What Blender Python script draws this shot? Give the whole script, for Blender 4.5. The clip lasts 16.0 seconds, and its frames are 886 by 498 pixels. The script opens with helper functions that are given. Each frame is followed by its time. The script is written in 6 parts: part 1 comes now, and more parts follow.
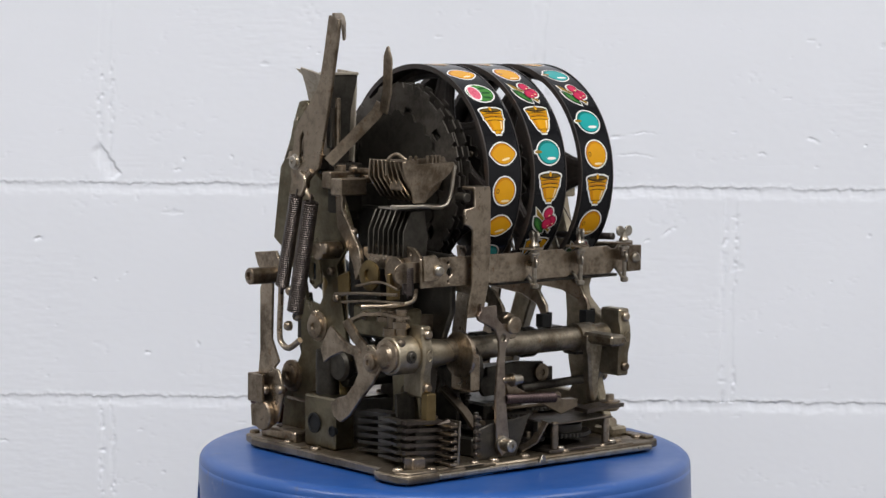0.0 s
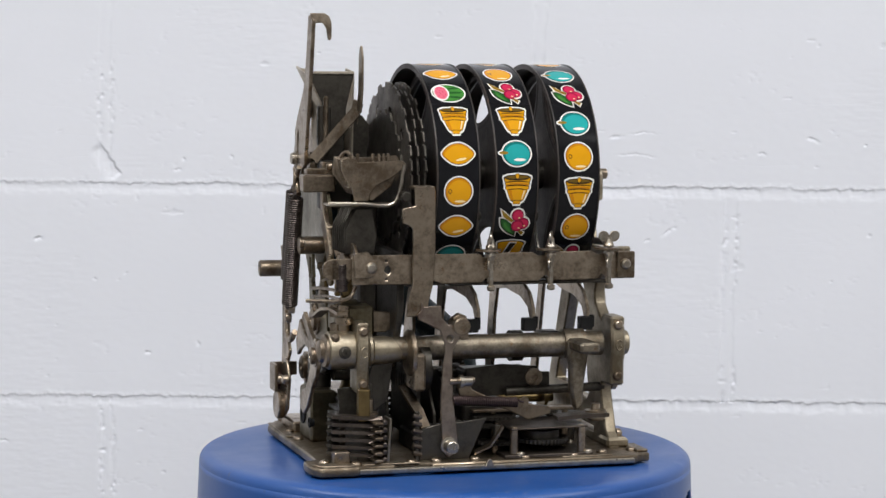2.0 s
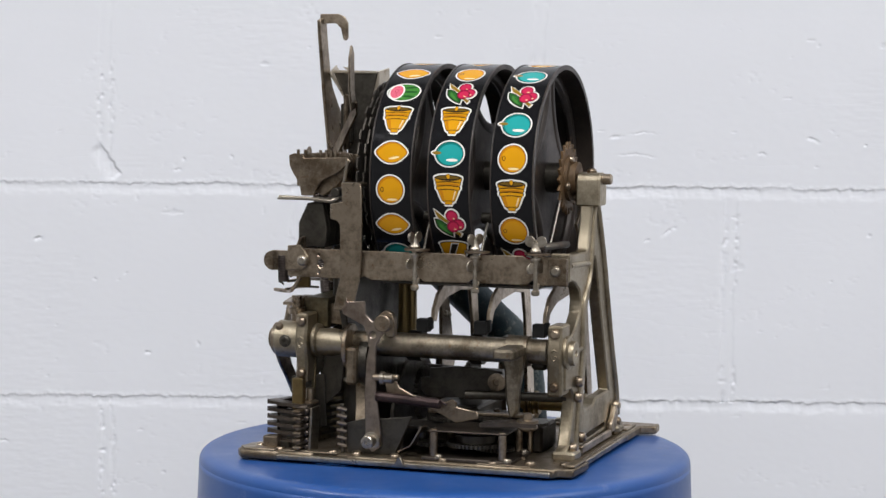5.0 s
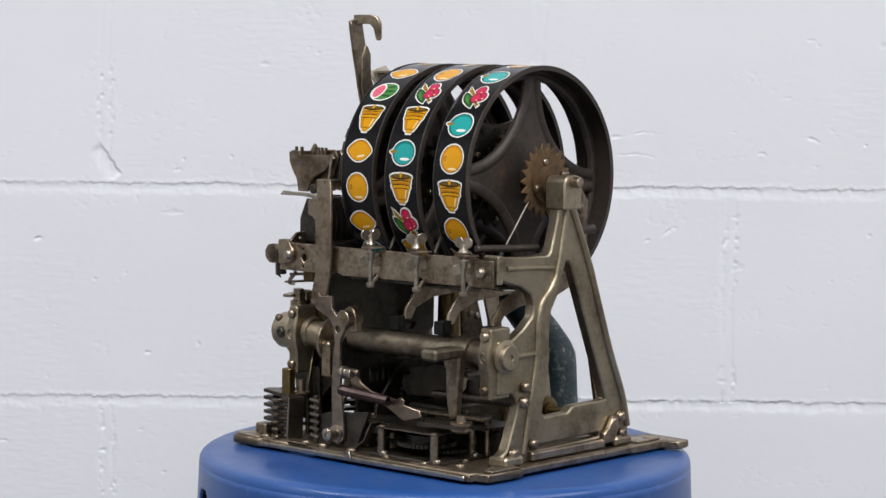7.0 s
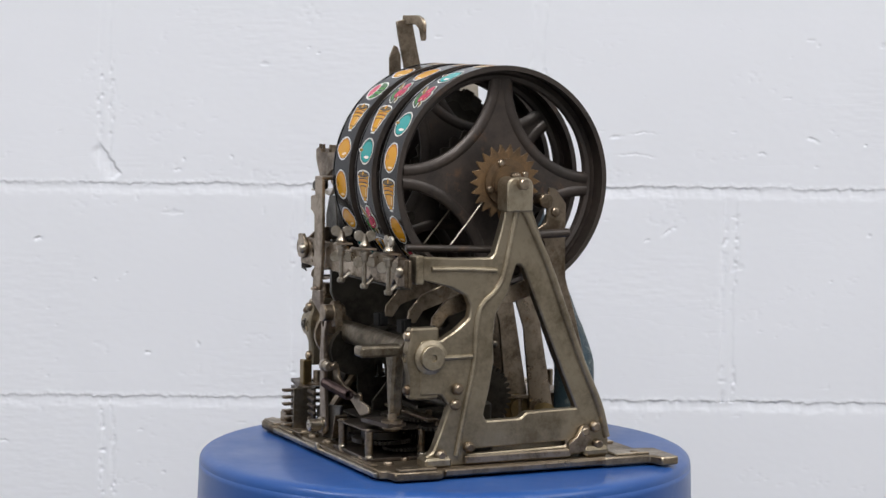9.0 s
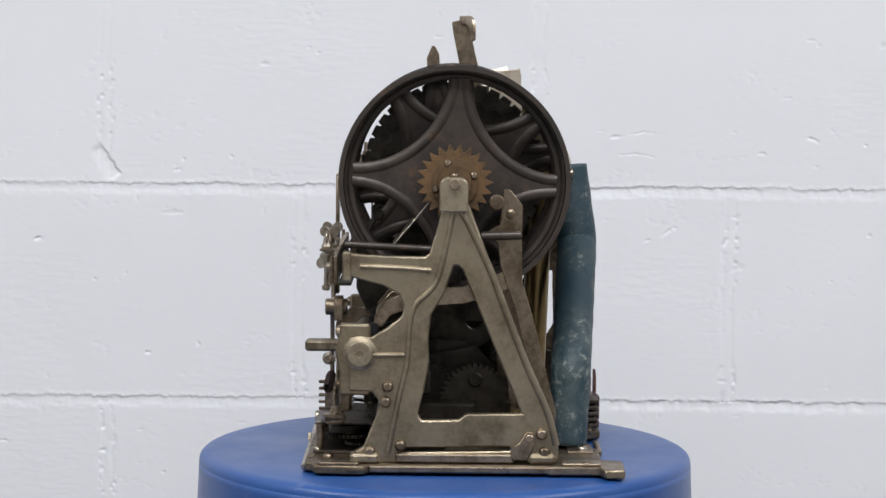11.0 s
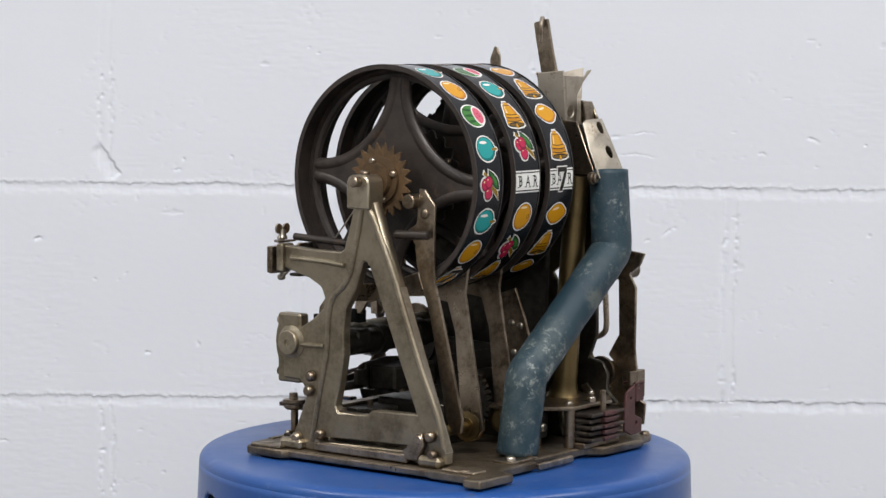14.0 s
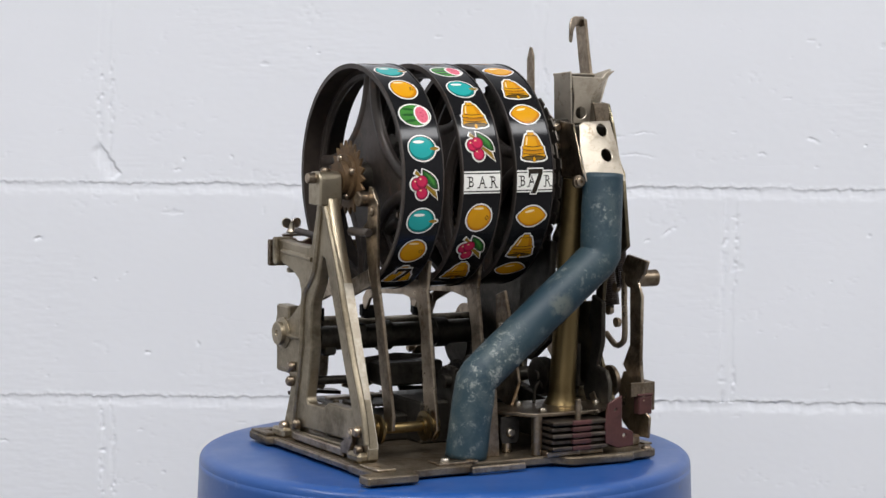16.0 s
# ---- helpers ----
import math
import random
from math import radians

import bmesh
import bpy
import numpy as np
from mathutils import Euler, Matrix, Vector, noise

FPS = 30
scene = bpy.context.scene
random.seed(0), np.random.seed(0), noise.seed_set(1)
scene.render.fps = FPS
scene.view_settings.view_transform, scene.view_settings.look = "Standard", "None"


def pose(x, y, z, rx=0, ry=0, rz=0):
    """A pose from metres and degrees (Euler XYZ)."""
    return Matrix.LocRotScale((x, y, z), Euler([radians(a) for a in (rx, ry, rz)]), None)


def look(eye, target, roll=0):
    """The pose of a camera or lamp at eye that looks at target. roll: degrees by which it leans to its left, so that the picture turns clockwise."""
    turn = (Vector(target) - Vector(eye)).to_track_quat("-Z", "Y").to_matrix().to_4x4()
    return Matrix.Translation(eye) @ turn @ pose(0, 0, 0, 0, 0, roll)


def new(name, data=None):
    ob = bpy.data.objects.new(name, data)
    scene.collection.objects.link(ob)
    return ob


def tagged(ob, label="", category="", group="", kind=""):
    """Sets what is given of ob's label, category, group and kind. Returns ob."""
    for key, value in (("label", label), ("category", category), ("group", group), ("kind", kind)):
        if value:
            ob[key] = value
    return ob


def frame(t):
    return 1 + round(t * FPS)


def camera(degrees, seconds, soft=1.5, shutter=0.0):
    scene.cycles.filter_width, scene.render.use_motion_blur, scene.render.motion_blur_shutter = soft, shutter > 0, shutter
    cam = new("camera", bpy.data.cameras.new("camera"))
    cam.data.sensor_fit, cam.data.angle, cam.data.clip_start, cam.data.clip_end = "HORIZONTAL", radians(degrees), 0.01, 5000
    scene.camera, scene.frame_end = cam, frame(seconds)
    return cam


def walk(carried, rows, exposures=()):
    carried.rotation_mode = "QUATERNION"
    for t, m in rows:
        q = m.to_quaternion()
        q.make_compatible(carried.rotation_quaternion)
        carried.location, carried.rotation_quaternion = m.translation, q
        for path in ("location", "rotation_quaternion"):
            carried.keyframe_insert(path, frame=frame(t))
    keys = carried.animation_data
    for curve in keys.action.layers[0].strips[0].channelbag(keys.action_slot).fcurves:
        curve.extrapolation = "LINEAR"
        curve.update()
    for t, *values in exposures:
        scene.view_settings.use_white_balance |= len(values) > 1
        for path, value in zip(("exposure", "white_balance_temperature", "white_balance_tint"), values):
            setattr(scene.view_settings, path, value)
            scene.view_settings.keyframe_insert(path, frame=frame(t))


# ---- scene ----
# camera: it stands still; the stool with the mechanism turns before it
cam = camera(20.97, 16.0, soft=1.5)
EYE = Vector((0.0, -2.025, 0.362))
AIM = EYE + Vector((-0.00407, 0.99603, -0.08895))
walk(cam, [(0.0, look(EYE, AIM, 0.544)), (16.0, look(EYE, AIM, 0.544))], exposures=((0.0, 0.0), (16.0, 0.0)))

FLOOR, CEIL = -0.45, 2.15
WALL_Y = 0.76


def turn(t):
    """Degrees by which the turning stool stands at t seconds."""
    return 41.547 - 11.9154 * t - 0.0248 * (t - 8.0) ** 2


# ---- light: one ceiling panel and three added fill lamps ----
world = bpy.data.worlds.new("world")
scene.world = world
world.use_nodes = True
world.node_tree.nodes["Background"].inputs[0].default_value = (0.5, 0.55, 0.62, 1)
world.node_tree.nodes["Background"].inputs[1].default_value = 0.05


def panel_or_fill_lamp(x, y, sx, sy, watts):
    d = bpy.data.lights.new("panel_and_fill_light", "AREA")
    d.shape, d.size, d.size_y, d.energy = "RECTANGLE", sx, sy, watts
    d.color = (0.985, 0.985, 1.0)
    o = new("panel_and_fill_light", d)
    o.matrix_world = pose(x, y, CEIL - 0.035, 0, 0, 0)
    return o


# first panel gives the reel highlight; side and rear ones are added fill
PANEL_AND_FILLS = [(0.0, -1.5, 1.25, 0.62, 64.5), (-2.0, -1.0, 0.5, 1.6, 37.0), (2.0, -1.0, 0.5, 1.6, 40.0), (0.0, -3.4, 2.4, 0.5, 39.4)]
for pl in PANEL_AND_FILLS:
    panel_or_fill_lamp(*pl)


# ---- materials ----
def nodes_of(name):
    m = bpy.data.materials.new(name)
    m.use_nodes = True
    nt = m.node_tree
    return m, nt, nt.nodes["Principled BSDF"]


def coords(nt, scale=1.0):
    tc = nt.nodes.new("ShaderNodeTexCoord")
    return tc.outputs["Object"]


def noise_tex(nt, scale, detail=4, rough=0.6):
    n = nt.nodes.new("ShaderNodeTexNoise")
    n.inputs["Scale"].default_value, n.inputs["Detail"].default_value = scale, detail
    n.inputs["Roughness"].default_value = rough
    nt.links.new(coords(nt), n.inputs["Vector"])
    return n.outputs["Fac"]


def ramp(nt, fac, stops):
    r = nt.nodes.new("ShaderNodeValToRGB")
    el = r.color_ramp.elements
    while len(el) < len(stops):
        el.new(0.5)
    for e, (p, c) in zip(el, stops):
        e.position, e.color = p, (*c, 1) if len(c) == 3 else c
    nt.links.new(fac, r.inputs[0])
    return r.outputs[0]


def mix(nt, fac, a, b):
    m = nt.nodes.new("ShaderNodeMix")
    m.data_type = "RGBA"
    for s, v in ((m.inputs[0], fac), (m.inputs[6], a), (m.inputs[7], b)):
        if isinstance(v, (int, float)):
            s.default_value = v
        elif isinstance(v, tuple):
            s.default_value = (*v, 1)
        else:
            nt.links.new(v, s)
    return m.outputs[2]


def bump(nt, bsdf, height, strength, dist):
    b = nt.nodes.new("ShaderNodeBump")
    b.inputs["Strength"].default_value, b.inputs["Distance"].default_value = strength, dist
    nt.links.new(height, b.inputs["Height"])
    nt.links.new(b.outputs[0], bsdf.inputs["Normal"])


def worn_metal(name, base, dark, rough=(0.28, 0.5), metal=1.0, grime=0.45, scale=85.0, rust=None, relief=0.22):
    """Old plated metal: cloudy tone, grime patches, brushed and pitted relief."""
    m, nt, b = nodes_of(name)
    cloud = noise_tex(nt, scale, 5)
    patch = noise_tex(nt, scale * 0.35, 9, 0.76)
    col = mix(nt, ramp(nt, cloud, [(0.3, (0, 0, 0)), (0.7, (1, 1, 1))]), tuple(0.82 * c for c in base), base)
    col = mix(nt, ramp(nt, patch, [(grime, (0, 0, 0)), (grime + 0.17, (0.9, 0.9, 0.9))]), col, dark)
    if rust:
        spot = noise_tex(nt, scale * 1.7, 8, 0.75)
        col = mix(nt, ramp(nt, spot, [(0.58, (0, 0, 0)), (0.68, (1, 1, 1))]), col, rust)
    info = nt.nodes.new("ShaderNodeObjectInfo")
    col = mix(nt, ramp(nt, info.outputs["Random"], [(0.0, (0, 0, 0)), (1.0, (0.45, 0.45, 0.45))]), col, dark)
    nt.links.new(col, b.inputs["Base Color"])
    b.inputs["Metallic"].default_value = metal
    nt.links.new(ramp(nt, patch, [(0.35, (rough[0],) * 3), (0.7, (rough[1],) * 3)]), b.inputs["Roughness"])
    bump(nt, b, noise_tex(nt, scale * 9, 5), relief, 0.0006)
    return m


STEEL = worn_metal("aged_nickel_steel", (0.47, 0.385, 0.29), (0.092, 0.066, 0.043), (0.25, 0.5), rust=(0.22, 0.13, 0.07))
BRIGHT = worn_metal("bright_nickel", (0.54, 0.49, 0.415), (0.20, 0.165, 0.12), (0.24, 0.45))
CAST = worn_metal("cast_nickel_iron", (0.47, 0.405, 0.30), (0.15, 0.12, 0.078), (0.36, 0.54), 1.0, 0.47, 45.0, relief=0.4)
DARK = worn_metal("oily_dark_steel", (0.10, 0.09, 0.075), (0.032, 0.028, 0.023), (0.35, 0.55), 0.9)
GRIME = worn_metal("grimy_base_metal", (0.45, 0.375, 0.28), (0.12, 0.092, 0.062), (0.35, 0.6), 0.95, 0.40, 60.0, rust=(0.13, 0.075, 0.035), relief=0.6)
SHAFT = worn_metal("stained_cast_shaft", (0.40, 0.345, 0.265), (0.10, 0.08, 0.055), (0.34, 0.6), 1.0, 0.42, 75.0, rust=(0.19, 0.11, 0.055), relief=0.6)
BROWN = worn_metal("brown_painted_iron", (0.058, 0.044, 0.036), (0.018, 0.015, 0.013), (0.34, 0.6), 0.3, 0.44, 32.0, rust=(0.095, 0.055, 0.034), relief=0.4)
LEAFMETAL = worn_metal("dark_leaf_steel", (0.17, 0.14, 0.115), (0.05, 0.04, 0.033), (0.34, 0.55), 0.95)
WINE = worn_metal("worn_maroon_steel", (0.13, 0.052, 0.048), (0.05, 0.026, 0.023), (0.35, 0.55), 0.5)
TARNISH = worn_metal("purple_tarnished_steel", (0.36, 0.30, 0.245), (0.13, 0.094, 0.076), (0.32, 0.52), 1.0, 0.44, 55.0)
RUST = worn_metal("rusty_sprocket", (0.17, 0.098, 0.042), (0.05, 0.032, 0.017), (0.5, 0.75), 0.4, 0.45, 90.0)
OLIVE = worn_metal("oily_olive_plate", (0.30, 0.26, 0.175), (0.09, 0.074, 0.046), (0.25, 0.5), 1.0, 0.42, 40.0, rust=(0.16, 0.09, 0.04))
BRASS = worn_metal("dull_brass", (0.25, 0.18, 0.082), (0.10, 0.072, 0.036), (0.3, 0.45), 1.0, 0.5, 25.0)
DISC = worn_metal("grey_brown_disc_steel", (0.155, 0.138, 0.118), (0.058, 0.050, 0.042), (0.36, 0.56), 0.9)
SPRING = worn_metal("dark_spring_wire", (0.12, 0.098, 0.086), (0.05, 0.04, 0.035), (0.35, 0.5), 0.95)
RED_SPRING = worn_metal("purple_brown_spring_wire", (0.085, 0.058, 0.055), (0.045, 0.03, 0.028), (0.4, 0.5), 0.8)
SHEET = worn_metal("dull_sheet_steel", (0.62, 0.555, 0.46), (0.30, 0.25, 0.185), (0.46, 0.62), 1.0, 0.5, 70.0, rust=(0.25, 0.17, 0.10))
WORN_EDGE = worn_metal("worn_bare_metal", (0.62, 0.57, 0.48), (0.36, 0.31, 0.24), (0.25, 0.4))


def blue_pipe_mat():
    """Navy paint, rubbed grey round the bends and chipped to pale specks there."""
    m, nt, b = nodes_of("flaking_blue_grey_paint")

    def near(p, r0, r1):
        d = nt.nodes.new("ShaderNodeVectorMath")
        d.operation = "DISTANCE"
        nt.links.new(coords(nt), d.inputs[0])
        d.inputs[1].default_value = p
        mr = nt.nodes.new("ShaderNodeMapRange")
        mr.inputs[1].default_value, mr.inputs[2].default_value = r0, r1
        mr.inputs[3].default_value, mr.inputs[4].default_value = 1.0, 0.0
        nt.links.new(d.outputs["Value"], mr.inputs[0])
        return mr.outputs[0]

    zone = mix(nt, near((-0.085, 0.115, 0.215), 0.012, 0.032), ramp(nt, noise_tex(nt, 15, 3, 0.5), [(0.44, (0, 0, 0)), (0.66, (0.75, 0.75, 0.75))]), (0.8, 0.8, 0.8))
    zone = mix(nt, near((0.024, 0.108, 0.093), 0.018, 0.045), zone, (1, 1, 1))
    n = noise_tex(nt, 70, 10, 0.78)
    fine = noise_tex(nt, 105, 12, 0.80)
    col = mix(nt, ramp(nt, noise_tex(nt, 14, 4), [(0.35, (0, 0, 0)), (0.65, (1, 1, 1))]), (0.007, 0.026, 0.041), (0.020, 0.043, 0.054))
    worn = mix(nt, zone, ramp(nt, n, [(0.60, (0, 0, 0)), (0.72, (0.5, 0.5, 0.5))]), ramp(nt, n, [(0.44, (0, 0, 0)), (0.60, (0.75, 0.75, 0.75))]))
    col = mix(nt, worn, col, (0.070, 0.092, 0.093))
    patch = mix(nt, near((-0.034, 0.120, 0.143), 0.007, 0.013), (0, 0, 0), ramp(nt, noise_tex(nt, 95, 6, 0.7), [(0.40, (0, 0, 0)), (0.52, (0.8, 0.8, 0.8))]))
    col = mix(nt, patch, col, (0.10, 0.112, 0.10))
    flake = mix(nt, zone, ramp(nt, fine, [(0.70, (0, 0, 0)), (0.74, (0.4, 0.4, 0.4))]), ramp(nt, fine, [(0.535, (0, 0, 0)), (0.60, (0.75, 0.75, 0.75))]))
    col = mix(nt, flake, col, (0.27, 0.285, 0.26))
    nt.links.new(col, b.inputs["Base Color"])
    b.inputs["Roughness"].default_value = 0.52
    b.inputs["Specular IOR Level"].default_value = 0.42
    bump(nt, b, n, 0.3, 0.0012)
    return m


def blue_plastic():
    m, nt, b = nodes_of("blue_plastic")
    n = noise_tex(nt, 9, 8, 0.65)
    col = mix(nt, ramp(nt, n, [(0.4, (0, 0, 0)), (0.75, (1, 1, 1))]), (0.011, 0.062, 0.232), (0.022, 0.080, 0.258))
    spot = noise_tex(nt, 48, 6, 0.7)
    col = mix(nt, ramp(nt, spot, [(0.635, (0, 0, 0)), (0.70, (0.5, 0.55, 0.55))]), col, (0.075, 0.07, 0.07))
    scuff = noise_tex(nt, 33, 10, 0.8)
    col = mix(nt, ramp(nt, scuff, [(0.575, (0, 0, 0)), (0.70, (0.45, 0.45, 0.45))]), col, (0.17, 0.20, 0.33))
    nt.links.new(col, b.inputs["Base Color"])
    nt.links.new(ramp(nt, n, [(0.3, (0.27,) * 3), (0.7, (0.46,) * 3)]), b.inputs["Roughness"])
    bump(nt, b, noise_tex(nt, 420, 3), 0.1, 0.0005)
    return m


def wall_paint(name, tone, relief=1.0):
    m, nt, b = nodes_of(name)
    n = noise_tex(nt, 2.6, 6, 0.6)
    col = mix(nt, n, tuple(0.96 * c for c in tone), tone)
    spots = noise_tex(nt, 23, 8, 0.7)
    col = mix(nt, ramp(nt, spots, [(0.70, (0, 0, 0)), (0.76, (0.12, 0.12, 0.12))]), col, (0.45, 0.43, 0.42))
    nt.links.new(col, b.inputs["Base Color"])
    b.inputs["Roughness"].default_value = 0.55
    def stretched(sx, sz, scale, detail):
        mp = nt.nodes.new("ShaderNodeMapping")
        mp.inputs["Scale"].default_value = (sx, 1, sz)
        nt.links.new(coords(nt), mp.inputs["Vector"])
        n2 = nt.nodes.new("ShaderNodeTexNoise")
        n2.inputs["Scale"].default_value, n2.inputs["Detail"].default_value = scale, detail
        nt.links.new(mp.outputs[0], n2.inputs["Vector"])
        return n2.outputs["Fac"]

    def math_node(op, p, q):
        k = nt.nodes.new("ShaderNodeMath")
        k.operation = op
        for s, v in zip(k.inputs, (p, q)):
            if isinstance(v, (int, float)):
                s.default_value = v
            else:
                nt.links.new(v, s)
        return k.outputs[0]

    vor = nt.nodes.new("ShaderNodeTexVoronoi")
    vor.inputs["Scale"].default_value = 17
    vor.inputs["Randomness"].default_value = 1.0
    warp = nt.nodes.new("ShaderNodeMixRGB")
    warp.blend_type, warp.inputs[0].default_value = "ADD", 0.012
    nt.links.new(coords(nt), warp.inputs[1])
    wn = nt.nodes.new("ShaderNodeTexNoise")
    wn.inputs["Scale"].default_value = 120
    nt.links.new(coords(nt), wn.inputs["Vector"])
    nt.links.new(wn.outputs["Color"], warp.inputs[2])
    nt.links.new(warp.outputs[0], vor.inputs["Vector"])
    pit = ramp(nt, vor.outputs["Distance"], [(0.03, (0, 0, 0)), (0.085, (1, 1, 1))])
    rare = ramp(nt, noise_tex(nt, 5.5, 3), [(0.52, (1, 1, 1)), (0.60, (0, 0, 0))])
    pits = math_node("MAXIMUM", pit, rare)
    line = ramp(nt, stretched(0.35, 3.2, 5.0, 6), [(0.487, (1, 1, 1)), (0.5, (0, 0, 0)), (0.506, (1, 1, 1))])
    where = ramp(nt, noise_tex(nt, 3.1, 2), [(0.53, (1, 1, 1)), (0.60, (0, 0, 0))])
    lines = math_node("MAXIMUM", line, where)
    h = math_node("MULTIPLY", noise_tex(nt, 9, 6, 0.55), 0.55)
    h = math_node("ADD", h, math_node("MULTIPLY", noise_tex(nt, 70, 6, 0.7), 0.05))
    h = math_node("ADD", h, math_node("MULTIPLY", pits, 0.20))
    h = math_node("ADD", h, math_node("MULTIPLY", lines, 0.07))
    bump(nt, b, h, 0.30 * relief, 0.009)
    return m


def plain(name, col, rough=0.4, metal=0.0):
    m, nt, b = nodes_of(name)
    c = mix(nt, noise_tex(nt, 120, 4), tuple(0.85 * x for x in col), col)
    nt.links.new(c, b.inputs["Base Color"])
    b.inputs["Roughness"].default_value, b.inputs["Metallic"].default_value = rough, metal
    b.inputs["IOR"].default_value = 1.30
    return m


PIPE = blue_pipe_mat()
PLASTIC = blue_plastic()
WALLPAINT = wall_paint("white_painted_block", (0.80, 0.812, 0.853), 0.26)
MORTAR = wall_paint("white_painted_mortar", (0.78, 0.80, 0.845), 1.4)
# greys of the unseen room, set by the light they throw back
ROOM = wall_paint("unseen_room_grey", (0.46, 0.46, 0.46))
UNSEEN_FLOOR = wall_paint("unseen_floor_grey", (0.16, 0.155, 0.15))
STRIP = plain("glossy_black_strip", (0.008, 0.008, 0.009), 0.13)
WHITE = plain("symbol_white", (0.80, 0.79, 0.74), 0.16)
YELLOW = plain("symbol_yellow", (0.63, 0.295, 0.008), 0.16)
AMBER = plain("symbol_amber", (0.50, 0.19, 0.008), 0.16)
TEAL = plain("symbol_teal", (0.02, 0.32, 0.31), 0.16)
DEEPTEAL = plain("symbol_deep_teal", (0.008, 0.16, 0.15), 0.16)
PINK = plain("symbol_pink", (0.50, 0.022, 0.075), 0.16)
CRIMSON = plain("symbol_crimson", (0.30, 0.01, 0.05), 0.16)
LEAF = plain("symbol_green", (0.05, 0.20, 0.035), 0.16)
DARKLEAF = plain("symbol_dark_green", (0.02, 0.085, 0.02), 0.16)
INK = plain("symbol_ink", (0.02, 0.015, 0.01), 0.16)
MELON = plain("symbol_melon_flesh", (0.66, 0.13, 0.19), 0.16)
DARKGOLD = plain("symbol_dark_gold", (0.13, 0.075, 0.012), 0.16)
CREAM = plain("symbol_highlight", (0.85, 0.68, 0.36), 0.16)
STEMC = plain("symbol_stem", (0.25, 0.15, 0.02), 0.16)
RUBBER = plain("black_rubber", (0.012, 0.012, 0.012), 0.6)
MAROON = plain("maroon_paint", (0.11, 0.03, 0.028), 0.4)


# ---- mesh helpers ----
def part(name, bm, material, parent=None, label=""):
    me = bpy.data.meshes.new(name)
    bmesh.ops.recalc_face_normals(bm, faces=bm.faces[:])
    for fc in bm.faces:
        fc.smooth = True
    bm.to_mesh(me)
    bm.free()
    me.set_sharp_from_angle(angle=radians(34))
    for m in material if isinstance(material, (list, tuple)) else (material,):
        me.materials.append(m)
    ob = new(name, me)
    if parent:
        ob.parent = parent
    if label:
        ob["label"] = label
    return ob


def soften(bm, w=0.0007, seg=1, angle=32):
    if w <= 0:
        return bm
    es = [e for e in bm.edges if len(e.link_faces) == 2 and e.calc_face_angle(0) > radians(angle)]
    bmesh.ops.bevel(bm, geom=es, offset=w, segments=seg, affect="EDGES", clamp_overlap=True)
    return bm


def join(*bms):
    """One bmesh out of several."""
    out = bmesh.new()
    for b in bms:
        me = bpy.data.meshes.new("t")
        b.to_mesh(me)
        b.free()
        out.from_mesh(me)
        bpy.data.meshes.remove(me)
    return out


def box(x0, x1, y0, y1, z0, z1, w=0.0007, m=None):
    bm = bmesh.new()
    bmesh.ops.create_cube(bm, size=1)
    for v in bm.verts:
        v.co = Vector((x0 + (v.co.x + 0.5) * (x1 - x0), y0 + (v.co.y + 0.5) * (y1 - y0), z0 + (v.co.z + 0.5) * (z1 - z0)))
    soften(bm, w)
    if m is not None:
        bm.transform(m)
    return bm


def lathe(prof, p, axis, seg=24):
    """A turned body: profile of (along, radius) from p along axis."""
    bm = bmesh.new()
    q = Vector(axis).normalized().to_track_quat("Z", "Y")
    rings = []
    for a, r in prof:
        rings.append([bm.verts.new(Vector(p) + q @ Vector((r * math.cos(2 * math.pi * i / seg), r * math.sin(2 * math.pi * i / seg), a))) for i in range(seg)])
    for A, B in zip(rings, rings[1:]):
        for i in range(seg):
            bm.faces.new((A[i], A[(i + 1) % seg], B[(i + 1) % seg], B[i]))
    bm.faces.new(rings[0][::-1])
    bm.faces.new(rings[-1])
    return bm


def rod(a, b, r, seg=16, w=None):
    a, b = Vector(a), Vector(b)
    n = (b - a).length
    w = min(0.0008, r * 0.3, n * 0.3) if w is None else w
    return lathe([(0, r - w), (w, r), (n - w, r), (n, r - w)], a, b - a, seg)


def screw(p, axis, r=0.004, h=0.003):
    """A round screw head with a slot."""
    axis = Vector(axis).normalized()
    head = lathe([(-0.001, r * 1.0), (h * 0.4, r), (h * 0.75, r * 0.86), (h, r * 0.58)], p, axis, 16)
    return head


def bolt(p, axis, r=0.006, h=0.006):
    """A stepped pivot bolt with its end turned down."""
    return lathe([(-0.002, r * 1.35), (0.001, r * 1.35), (0.0014, r), (h, r), (h + 0.0006, r * 0.85), (h + 0.0007, r * 0.35), (h - 0.001, r * 0.3)], p, axis, 18)


def plate(pts, plane, d0, d1, holes=(), w=0.0006):
    """A flat piece: outline in the plane xy, xz or yz, from d0 to d1 along the third axis."""
    bm = bmesh.new()

    def to3(a, b, d):
        return {"xy": (a, b, d), "xz": (a, d, b), "yz": (d, a, b)}[plane]

    edges = []
    for loop in (pts, *holes):
        vs = [bm.verts.new(to3(a, b, d0)) for a, b in loop]
        edges += [bm.edges.new((vs[i], vs[(i + 1) % len(vs)])) for i in range(len(vs))]
    bmesh.ops.triangle_fill(bm, edges=edges, use_beauty=True)
    shift = Vector(to3(0, 0, d1 - d0))
    ret = bmesh.ops.extrude_face_region(bm, geom=bm.faces[:])
    bmesh.ops.translate(bm, vec=shift, verts=[g for g in ret["geom"] if isinstance(g, bmesh.types.BMVert)])
    bmesh.ops.recalc_face_normals(bm, faces=bm.faces[:])
    soften(bm, w)
    return bm


